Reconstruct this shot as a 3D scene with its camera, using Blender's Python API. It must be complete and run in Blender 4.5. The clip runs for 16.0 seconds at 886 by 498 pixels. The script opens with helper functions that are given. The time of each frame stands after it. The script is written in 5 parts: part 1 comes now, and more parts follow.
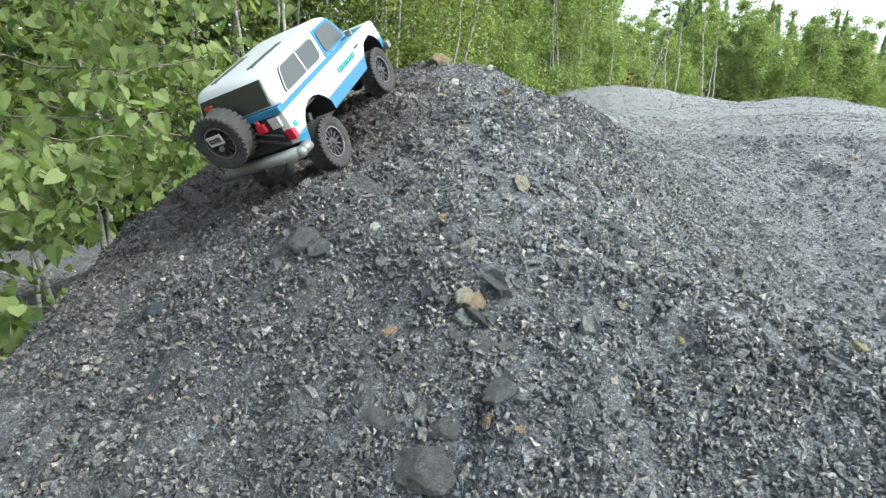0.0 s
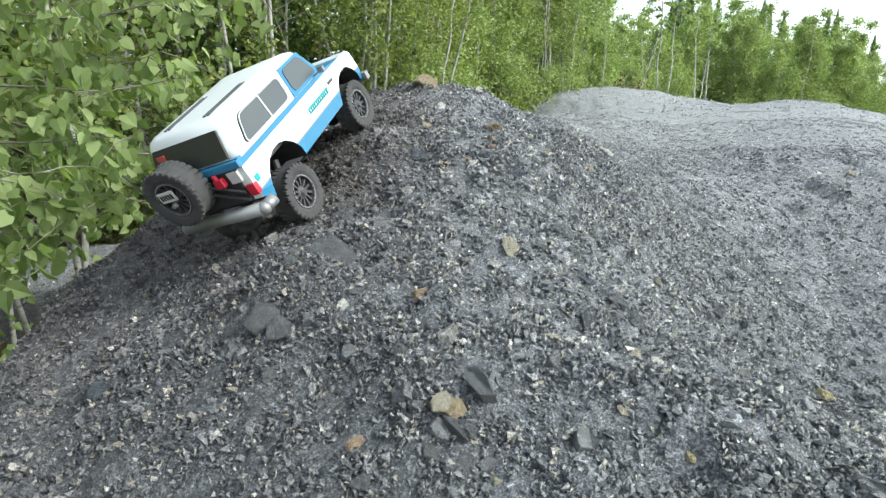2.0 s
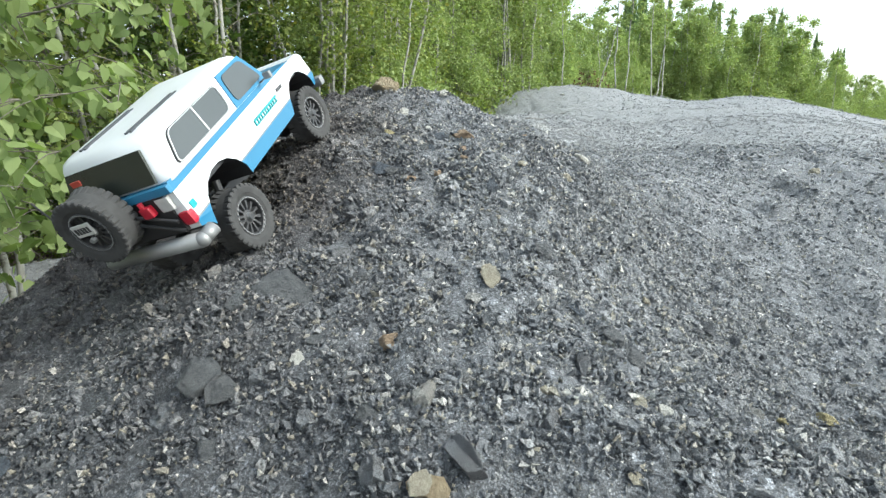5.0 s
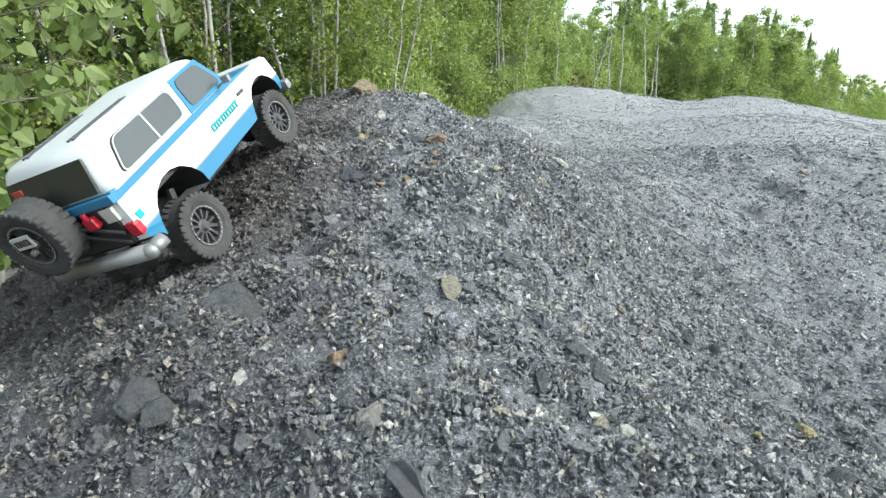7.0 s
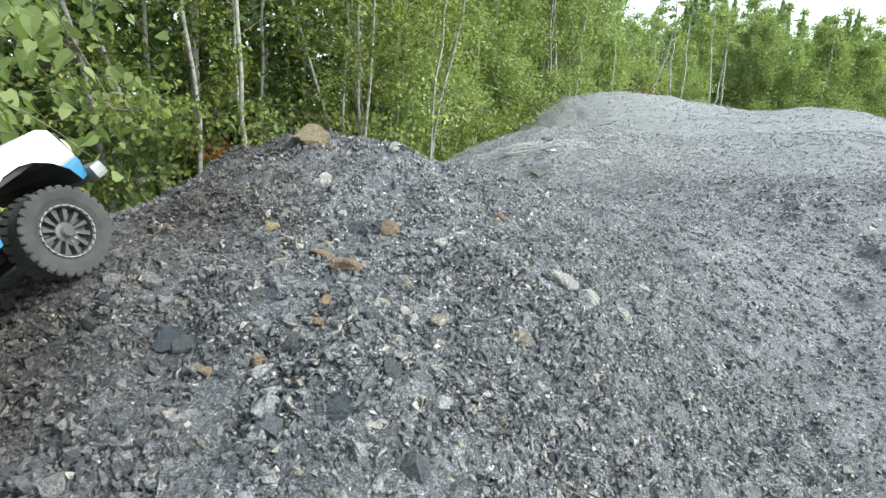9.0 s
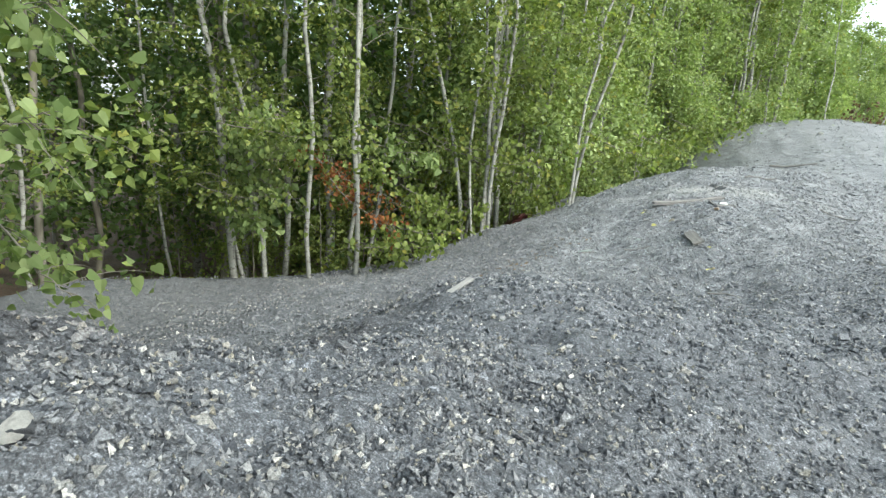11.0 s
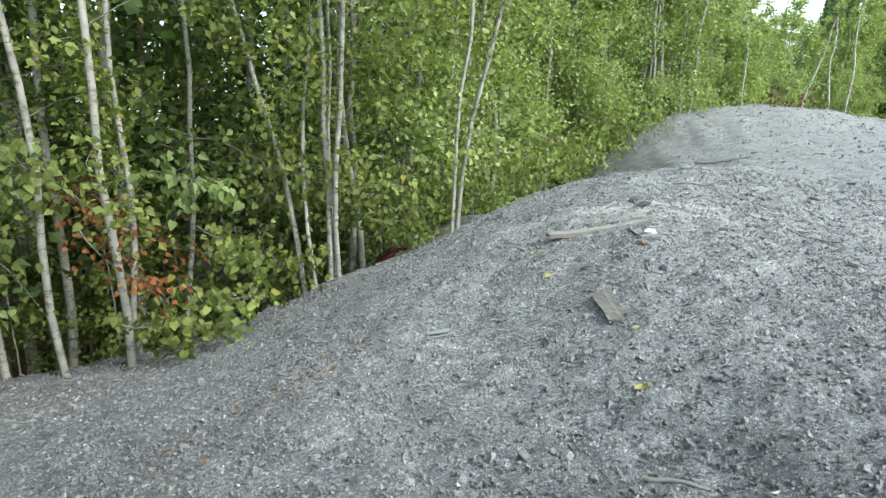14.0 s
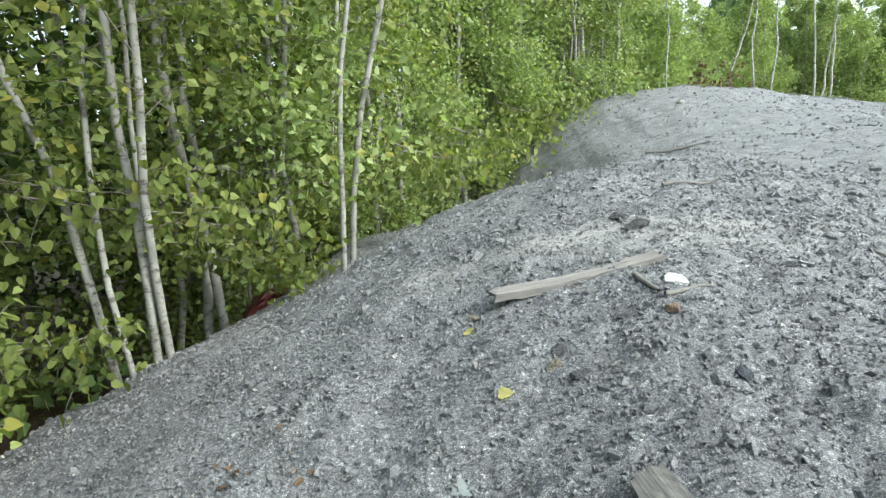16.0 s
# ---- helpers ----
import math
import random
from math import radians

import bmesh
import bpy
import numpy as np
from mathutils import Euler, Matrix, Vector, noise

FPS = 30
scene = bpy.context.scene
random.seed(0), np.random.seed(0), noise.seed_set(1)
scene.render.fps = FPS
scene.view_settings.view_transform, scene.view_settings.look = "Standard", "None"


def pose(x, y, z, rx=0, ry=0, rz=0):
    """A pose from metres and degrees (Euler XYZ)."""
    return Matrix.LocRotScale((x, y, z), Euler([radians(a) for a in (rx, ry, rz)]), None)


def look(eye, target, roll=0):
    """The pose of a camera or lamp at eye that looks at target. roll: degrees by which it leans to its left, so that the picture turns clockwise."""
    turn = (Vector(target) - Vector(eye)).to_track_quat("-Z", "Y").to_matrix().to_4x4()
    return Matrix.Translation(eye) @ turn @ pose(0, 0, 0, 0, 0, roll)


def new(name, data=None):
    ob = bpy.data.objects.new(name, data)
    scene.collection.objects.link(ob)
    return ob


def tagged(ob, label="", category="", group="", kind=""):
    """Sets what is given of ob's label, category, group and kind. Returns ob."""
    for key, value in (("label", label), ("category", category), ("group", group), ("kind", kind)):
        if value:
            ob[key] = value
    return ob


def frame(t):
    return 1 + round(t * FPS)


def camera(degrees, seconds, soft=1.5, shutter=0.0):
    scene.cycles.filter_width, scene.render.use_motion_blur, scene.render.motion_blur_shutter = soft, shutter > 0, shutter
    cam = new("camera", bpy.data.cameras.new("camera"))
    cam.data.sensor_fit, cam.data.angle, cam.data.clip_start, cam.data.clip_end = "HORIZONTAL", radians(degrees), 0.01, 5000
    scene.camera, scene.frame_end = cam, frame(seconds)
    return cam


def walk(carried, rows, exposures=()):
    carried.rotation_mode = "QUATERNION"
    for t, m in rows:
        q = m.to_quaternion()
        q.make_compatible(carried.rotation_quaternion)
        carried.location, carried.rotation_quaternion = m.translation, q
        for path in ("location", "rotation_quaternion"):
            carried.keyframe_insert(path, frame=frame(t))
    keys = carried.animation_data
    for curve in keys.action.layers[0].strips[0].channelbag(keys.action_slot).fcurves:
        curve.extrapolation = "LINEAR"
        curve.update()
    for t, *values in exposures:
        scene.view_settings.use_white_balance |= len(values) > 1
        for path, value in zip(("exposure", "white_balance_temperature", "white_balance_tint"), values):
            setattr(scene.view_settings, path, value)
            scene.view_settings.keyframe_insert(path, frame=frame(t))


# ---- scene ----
cam = camera(76.0, 16.0, soft=1.35)
PATH = [
    (0, (0.041, 0.016, 0.057), (0.027, 1.964, -0.398), 0.01),
    (0.5, (0.046, 0.025, 0.059), (0.052, 1.973, -0.395), -0.34),
    (1, (0.051, 0.042, 0.068), (0.065, 1.990, -0.385), -0.52),
    (1.5, (0.063, 0.084, 0.106), (0.078, 2.030, -0.353), -0.17),
    (2, (0.060, 0.135, 0.142), (0.073, 2.080, -0.324), 0.25),
    (2.5, (0.068, 0.172, 0.137), (0.077, 2.117, -0.328), 0.51),
    (3, (0.057, 0.187, 0.133), (0.075, 2.133, -0.331), 0.55),
    (3.5, (0.042, 0.193, 0.132), (0.075, 2.138, -0.331), 0.34),
    (4, (0.048, 0.219, 0.132), (0.139, 2.162, -0.330), -0.69),
    (4.2, (0.049, 0.234, 0.137), (0.175, 2.176, -0.326), -0.51),
    (6.3, (0.078, 0.269, 0.166), (0.223, 2.208, -0.305), -0.67),
    (6.5, (0.084, 0.279, 0.162), (0.232, 2.218, -0.305), -0.74),
    (7, (0.105, 0.279, 0.162), (0.253, 2.218, -0.302), -0.82),
    (7.5, (0.137, 0.313, 0.167), (0.288, 2.253, -0.297), -1.11),
    (8, (0.193, 0.379, 0.173), (0.343, 2.319, -0.288), -1.63),
    (8.5, (0.277, 0.561, 0.229), (0.417, 2.500, -0.239), -1.73),
    (9, (0.303, 0.760, 0.289), (0.279, 2.703, -0.185), 0.54),
    (9.5, (0.378, 0.986, 0.342), (0.106, 2.917, -0.103), 0.13),
    (10, (0.487, 1.194, 0.391), (-0.021, 3.079, -0.045), 0.90),
    (10.2, (0.560, 1.248, 0.435), (-0.018, 3.107, -0.023), 2.70),
    (12.3, (0.586, 2.631, 0.453), (0.046, 4.499, -0.016), 4.44),
    (12.5, (0.555, 2.685, 0.445), (0.081, 4.573, -0.014), 3.69),
    (13, (0.540, 2.758, 0.438), (0.148, 4.666, -0.014), 2.46),
    (13.5, (0.652, 3.038, 0.388), (0.295, 4.958, -0.046), 1.00),
    (14, (0.788, 3.402, 0.417), (0.428, 5.322, -0.009), -0.18),
    (14.5, (0.863, 3.784, 0.375), (0.555, 5.716, -0.040), -0.98),
    (15, (0.870, 4.140, 0.368), (0.669, 6.086, -0.047), -2.37),
    (15.5, (0.827, 4.416, 0.353), (0.649, 6.365, -0.062), -2.39),
    (16, (0.726, 4.674, 0.349), (0.647, 6.627, -0.079), -2.81),
]
walk(cam, [(t, look(eye, target, roll)) for t, eye, target, roll in PATH], [(0, 1.6, 6080, 0), (16, 1.6, 6080, 0)])


# world: a thin white cloud veil over the sky and a soft sun
SUN_EL, SUN_ROT = radians(40), radians(112)
world = bpy.data.worlds.new("sky")
scene.world = world
world.use_nodes = True
wn = world.node_tree
sky = wn.nodes.new("ShaderNodeTexSky")
sky.sky_type, sky.sun_disc = "NISHITA", False
sky.sun_elevation, sky.sun_rotation = SUN_EL, SUN_ROT
sky.air_density, sky.dust_density, sky.ozone_density = 1.0, 4.0, 1.0
wn.nodes["Background"].inputs["Strength"].default_value = 0.15
veil = wn.nodes.new("ShaderNodeMix")
veil.data_type = "RGBA"
veil.inputs[0].default_value = 0.55
veil.inputs[7].default_value = (4.15, 4.15, 4.05, 1)
wn.links.new(sky.outputs[0], veil.inputs[6])
wn.links.new(veil.outputs[2], wn.nodes["Background"].inputs[0])
sun = new("sun", bpy.data.lights.new("sun", "SUN"))
sun.data.energy, sun.data.angle, sun.data.color = 1.7, radians(12), (1.0, 0.96, 0.90)
sun.matrix_world = look((math.sin(SUN_ROT) * math.cos(SUN_EL) * 20, math.cos(SUN_ROT) * math.cos(SUN_EL) * 20, math.sin(SUN_EL) * 20), (0, 0, 0))

rng = np.random.default_rng(7)


# ---- materials ----
class Mat:
    """A node material with short ways to add nodes and links."""

    def __init__(self, name, rough=0.6, metal=0.0, spec=0.5):
        self.mat = bpy.data.materials.new(name)
        self.mat.use_nodes = True
        self.nt = self.mat.node_tree
        self.bsdf = self.nt.nodes["Principled BSDF"]
        self.set("Roughness", rough), self.set("Metallic", metal), self.set("Specular IOR Level", spec)

    def set(self, key, value):
        self.bsdf.inputs[key].default_value = value

    def node(self, kind, **values):
        n = self.nt.nodes.new(kind)
        for key, value in values.items():
            n.inputs[key.replace("_", " ")].default_value = value
        return n

    def link(self, a, b):
        self.nt.links.new(a, b)

    def coords(self, scale):
        tc = self.node("ShaderNodeTexCoord")
        mp = self.node("ShaderNodeMapping")
        mp.inputs["Scale"].default_value = (scale, scale, scale) if not isinstance(scale, tuple) else scale
        self.link(tc.outputs["Object"], mp.inputs["Vector"])
        return mp.outputs[0]

    def noise(self, scale, detail=4.0, rough=0.55, vec=None):
        n = self.node("ShaderNodeTexNoise", Scale=scale, Detail=detail, Roughness=rough)
        self.link(vec or self.coords(1.0), n.inputs["Vector"])
        return n.outputs["Fac"]

    def ramp(self, fac, *stops):
        r = self.nt.nodes.new("ShaderNodeValToRGB")
        while len(r.color_ramp.elements) < len(stops):
            r.color_ramp.elements.new(0.5)
        for el, (pos, col) in zip(r.color_ramp.elements, stops):
            el.position = pos
            el.color = (*col, 1) if isinstance(col, tuple) else (col, col, col, 1)
        self.link(fac, r.inputs[0])
        return r.outputs[0]

    def mix(self, fac, a, b, mode="MIX"):
        m = self.nt.nodes.new("ShaderNodeMix")
        m.data_type, m.blend_type = "RGBA", mode
        for key, v in ((0, fac), (6, a), (7, b)):
            if isinstance(v, bpy.types.NodeSocket):
                self.link(v, m.inputs[key])
            else:
                m.inputs[key].default_value = (*v, 1) if isinstance(v, tuple) else v
        return m.outputs[2]

    def colour(self, out):
        if isinstance(out, tuple):
            self.set("Base Color", (*out, 1))
        else:
            self.link(out, self.bsdf.inputs["Base Color"])
        return self

    def roughness(self, out):
        self.link(out, self.bsdf.inputs["Roughness"])

    def bump(self, height, strength=0.5, distance=0.01):
        b = self.node("ShaderNodeBump", Strength=strength, Distance=distance)
        self.link(height, b.inputs["Height"])
        if self.bsdf.inputs["Normal"].is_linked:
            self.link(self.bsdf.inputs["Normal"].links[0].from_socket, b.inputs["Normal"])
        self.link(b.outputs[0], self.bsdf.inputs["Normal"])
        return self

    def island(self):
        return self.nt.nodes.new("ShaderNodeNewGeometry").outputs["Random Per Island"]

    def chance(self):
        return self.nt.nodes.new("ShaderNodeObjectInfo").outputs["Random"]


def dusty(m):
    """Pale dry dust that covers the saddle and the upper hill, thinning out over the dark mound."""
    tc = m.node("ShaderNodeTexCoord")
    xyz = m.node("ShaderNodeSeparateXYZ")
    m.link(tc.outputs["Object"], xyz.inputs[0])
    far = m.node("ShaderNodeMapRange")
    for k, v in ((1, 3.6), (2, 5.2)):
        far.inputs[k].default_value = v
    m.link(xyz.outputs["Y"], far.inputs[0])
    side = m.node("ShaderNodeMapRange")
    for k, v in ((1, 0.3), (2, 1.3), (4, 0.28)):
        side.inputs[k].default_value = v
    m.link(xyz.outputs["X"], side.inputs[0])
    add = m.node("ShaderNodeMath")
    add.operation = "MAXIMUM"
    m.link(far.outputs[0], add.inputs[0]), m.link(side.outputs[0], add.inputs[1])
    patch = m.ramp(m.noise(1.6, 5), (0.32, 0.62), (0.62, 1.0))
    left = m.node("ShaderNodeMapRange")
    for k, v in ((1, -0.9), (2, 0.5), (3, 0.45)):
        left.inputs[k].default_value = v
    m.link(xyz.outputs["X"], left.inputs[0])
    return m.mix(1.0, m.mix(1.0, add.outputs[0], patch, "MULTIPLY"), left.outputs[0], "MULTIPLY")


def earthy(m, col):
    """Brown fines on the heap's steep side towards the wood."""
    tc = m.node("ShaderNodeTexCoord")
    xyz = m.node("ShaderNodeSeparateXYZ")
    m.link(tc.outputs["Object"], xyz.inputs[0])
    side = m.node("ShaderNodeMapRange")
    for k, v in ((1, 0.16), (2, -0.12), (4, 1.0)):
        side.inputs[k].default_value = v
    m.link(xyz.outputs["X"], side.inputs[0])
    up = m.node("ShaderNodeMapRange")
    for k, v in ((1, 0.7), (2, 1.25), (3, 0.35)):
        up.inputs[k].default_value = v
    m.link(xyz.outputs["Y"], up.inputs[0])
    past = m.node("ShaderNodeMapRange")
    for k, v in ((1, 2.4), (2, 3.6), (3, 1.0), (4, 0.22)):
        past.inputs[k].default_value = v
    m.link(xyz.outputs["Y"], past.inputs[0])
    fac = m.mix(1.0, m.mix(1.0, side.outputs[0], past.outputs[0], "MULTIPLY"), m.ramp(m.noise(3.0, 5), (0.35, 0.6), (0.6, 1.0)), "MULTIPLY")
    return m.mix(m.mix(1.0, fac, up.outputs[0], "MULTIPLY"), col, m.mix(1.0, col, (0.44, 0.375, 0.34), "MULTIPLY"))


def streak(m, col, most=1.0):
    """Pale rubbed dust in a long streak beside the plank and up the slope."""
    tc = m.node("ShaderNodeTexCoord")
    mp = m.node("ShaderNodeMapping")
    mp.inputs["Location"].default_value, mp.inputs["Rotation"].default_value = (-1.30, -6.42, 0), (0, 0, 0)
    m.link(tc.outputs["Object"], mp.inputs["Vector"])
    turn = m.node("ShaderNodeMapping")
    turn.inputs["Rotation"].default_value, turn.inputs["Scale"].default_value = (0, 0, radians(-17)), (1 / 0.95, 1 / 0.19, 0)
    m.link(mp.outputs[0], turn.inputs["Vector"])
    far = m.node("ShaderNodeVectorMath")
    far.operation = "LENGTH"
    m.link(turn.outputs[0], far.inputs[0])
    lie = m.ramp(far.outputs["Value"], (0.35, 1.0), (1.0, 0.0))
    ragged = m.ramp(m.noise(7.0, 6, 0.7, m.coords((0.35, 1.6, 1.0))), (0.40, 0.0), (0.60, 1.0))
    return m.mix(m.mix(1.0, m.mix(1.0, lie, ragged, "MULTIPLY"), (most, most, most), "MULTIPLY"), col, (0.36, 0.36, 0.35))


def gravel_ground():
    m = Mat("dark_shale_gravel", 0.7)
    big = m.noise(0.9, 5)
    base = m.ramp(big, (0.3, (0.095, 0.102, 0.115)), (0.55, (0.138, 0.145, 0.158)), (0.8, (0.170, 0.175, 0.182)))
    base = m.mix(dusty(m), base, (0.225, 0.232, 0.241))
    base = m.mix(0.8, base, m.ramp(m.noise(11, 6, 0.65), (0.32, 0.6), (0.5, 1.0), (0.68, 1.35)), "MULTIPLY")
    rust = m.ramp(m.noise(2.3, 4), (0.66, 0.0), (0.75, 0.5))
    base = m.mix(rust, base, (0.15, 0.105, 0.07))
    fine = m.noise(140, 8, 0.75)
    base = m.mix(0.85, base, m.ramp(fine, (0.32, 0.25), (0.5, 0.95), (0.68, 1.9)), "MULTIPLY")
    v = m.node("ShaderNodeTexVoronoi", Scale=120.0)
    m.link(m.coords(1.0), v.inputs["Vector"])
    base = m.mix(0.6, base, m.ramp(v.outputs["Color"], (0.0, 0.5), (0.75, 1.1), (0.97, 2.6)), "MULTIPLY")
    speck = m.noise(420, 3, 0.6)
    base = m.mix(0.7, base, m.ramp(speck, (0.36, 0.2), (0.5, 0.85), (0.62, 1.9), (0.72, 3.3)), "MULTIPLY")
    m.colour(streak(m, earthy(m, base)))
    m.bump(m.noise(14, 6, 0.7), 0.7, 0.030)
    m.bump(m.noise(60, 6, 0.7), 0.9, 0.012)
    m.bump(fine, 0.9, 0.005)
    return m.mat


def stone_stuff(top=1.0, single=False):
    m = Mat("shale_chips", 0.68)
    r = m.mix(1.0, m.chance() if single else m.island(), (top, top, top), "MULTIPLY")
    col = m.ramp(r, (0.0, (0.050, 0.055, 0.065)), (0.3, (0.115, 0.123, 0.136)), (0.60, (0.190, 0.198, 0.212)), (0.82, (0.270, 0.275, 0.280)),
                 (0.945, (0.30, 0.28, 0.225)), (0.98, (0.54, 0.53, 0.50)))
    col = m.mix(dusty(m), col, m.mix(0.82, col, (0.218, 0.225, 0.234)))
    n = m.noise(340, 6, 0.75)
    m.colour(m.mix(0.9, streak(m, earthy(m, col), 0.55), m.ramp(n, (0.34, 0.35), (0.5, 1.0), (0.66, 1.9)), "MULTIPLY"))
    m.bump(m.noise(150, 5, 0.7), 0.8, 0.006)
    m.bump(n, 0.9, 0.004)
    return m.mat


def rock(name, lo, hi, scale=60, rough=0.75, mottle=0.8):
    m = Mat(name, rough)
    n = m.noise(6.0, 6, 0.65)
    f = m.noise(scale / 2, 6, 0.75)
    m.colour(m.mix(mottle, m.ramp(n, (0.3, lo), (0.7, hi)), m.ramp(f, (0.3, 0.5), (0.7, 1.6)), "MULTIPLY"))
    m.bump(f, 0.9, 0.06)
    return m.mat


def plain(name, col, rough=0.5, metal=0.0, vary=0.15, scale=40.0, bump=0.1, spec=0.5):
    m = Mat(name, rough, metal, spec)
    n = m.noise(scale, 4)
    m.colour(m.mix(1.0, col, m.ramp(n, (0.25, 1 - vary), (0.75, 1 + vary)), "MULTIPLY"))
    if bump:
        m.bump(n, bump, 0.002)
    return m.mat


def leaf_material(name, lo, mid, hi, yellow=0.04):
    m = Mat(name, 0.62, 0.0, 0.25)
    r = m.island()
    col = m.ramp(r, (0.0, lo), (0.5, mid), (0.94 - yellow, hi), (1.0 - yellow, (0.27, 0.26, 0.06) if yellow else hi))
    col = m.mix(0.5, col, m.ramp(m.chance(), (0.0, 0.75), (1.0, 1.25)), "MULTIPLY")
    m.colour(col)
    tr = m.node("ShaderNodeBsdfTranslucent")
    m.link(m.mix(1.0, col, (1.15, 1.3, 0.65), "MULTIPLY"), tr.inputs["Color"])
    mix = m.node("ShaderNodeMixShader", Fac=0.45)
    m.link(m.bsdf.outputs[0], mix.inputs[1])
    m.link(tr.outputs[0], mix.inputs[2])
    m.link(mix.outputs[0], m.nt.nodes["Material Output"].inputs["Surface"])
    return m.mat


def birch_bark(light=1.0):
    m = Mat("birch_bark", 0.7)
    v = m.coords((1, 1, 1))
    white = m.ramp(m.noise(7, 4, 0.6, v), (0.3, (0.17, 0.168, 0.15)), (0.7, (0.33, 0.328, 0.30)))
    bands = m.noise(1.0, 6, 0.75, m.coords((17, 17, 30)))
    col = m.mix(m.ramp(bands, (0.52, 0.0), (0.60, 0.95)), white, (0.07, 0.06, 0.05))
    col = m.mix(m.ramp(m.noise(1.3, 4, 0.6), (0.45, 0.0), (0.75, 0.55)), col, (0.13, 0.125, 0.10))
    m.colour(m.mix(1.0, col, (light, light, light), "MULTIPLY"))
    m.bump(bands, 0.5, 0.004)
    return m.mat


def grey_bark():
    m = Mat("alder_bark", 0.85)
    n = m.noise(1.0, 5, 0.65, m.coords((14, 14, 4)))
    m.colour(m.ramp(n, (0.3, (0.10, 0.088, 0.07)), (0.7, (0.24, 0.22, 0.18))))
    m.bump(n, 0.7, 0.006)
    return m.mat


def forest_floor():
    m = Mat("leaf_litter", 0.95)
    n = m.noise(3.0, 6, 0.65)
    f = m.noise(45, 5, 0.7)
    col = m.ramp(n, (0.3, (0.080, 0.052, 0.034)), (0.55, (0.13, 0.088, 0.055)), (0.72, (0.085, 0.105, 0.035)))
    m.colour(m.mix(0.8, col, m.ramp(f, (0.3, 0.4), (0.7, 1.5)), "MULTIPLY"))
    m.bump(f, 0.8, 0.02)
    return m.mat


GROUND, CHIPS, BLOCKS, LITTER = gravel_ground(), stone_stuff(), stone_stuff(0.88), forest_floor()
# the 1.5 bark is a brightened copy: light put into the backlit far stems
BIRCH, BIRCH_LIT, ALDER = birch_bark(1.05), birch_bark(1.5), grey_bark()
LEAF = leaf_material("birch_leaves", (0.095, 0.125, 0.034), (0.165, 0.205, 0.058), (0.245, 0.285, 0.090), 0.02)
# a darker leaf copy: the deep wood's shade is put into the colour
LEAF_SHADED = leaf_material("shaded_leaves", (0.055, 0.090, 0.030), (0.095, 0.145, 0.047), (0.15, 0.205, 0.072), 0.008)
LEAF_BROAD = leaf_material("poplar_leaves", (0.110, 0.155, 0.055), (0.185, 0.240, 0.090), (0.270, 0.325, 0.145), 0.0)
# birch leaves lightened to put distant haze into the colour; rim saplings share them
LEAF_LIGHTENED = leaf_material("haze_lightened_leaves", (0.19, 0.25, 0.10), (0.27, 0.33, 0.14), (0.35, 0.41, 0.19), 0.008)
# needles made lighter than spruce green, so the colour carries the haze
NEEDLE = leaf_material("haze_lightened_needles", (0.13, 0.19, 0.095), (0.18, 0.245, 0.125), (0.23, 0.30, 0.155), 0.0)


# ---- mesh helpers ----
def mesh_from(name, verts, faces, mat=None, smooth=False):
    """A mesh from arrays; faces is an n x 3 or n x 4 array, or a list of such."""
    me = bpy.data.meshes.new(name)
    groups = faces if isinstance(faces, list) else [faces]
    groups = [np.asarray(g, np.int32) for g in groups if len(g)]
    loops = np.concatenate([g.ravel() for g in groups])
    sizes = np.concatenate([np.full(len(g), g.shape[1], np.int32) for g in groups])
    me.vertices.add(len(verts)), me.loops.add(len(loops)), me.polygons.add(len(sizes))
    me.vertices.foreach_set("co", np.asarray(verts, np.float32).ravel())
    me.loops.foreach_set("vertex_index", loops)
    me.polygons.foreach_set("loop_start", np.r_[0, np.cumsum(sizes)[:-1]].astype(np.int32))
    me.polygons.foreach_set("use_smooth", np.full(len(sizes), smooth))
    if mat:
        me.materials.append(mat)
    me.update(calc_edges=True)
    me.validate()
    return me


def part(name, data, material, parent, label=""):
    """One mesh object under a thing or a part; data is a bmesh or a mesh."""
    if isinstance(data, bmesh.types.BMesh):
        me = bpy.data.meshes.new(name)
        data.to_mesh(me)
        data.free()
    else:
        me = data
    if material and not me.materials:
        me.materials.append(material)
    ob = new(name, me)
    ob.parent = parent
    return tagged(ob, label)


def thing(name, label, category, m=None, group="", kind=""):
    ob = new(name)
    if m is not None:
        ob.matrix_world = m
    return tagged(ob, label, category, group, kind)


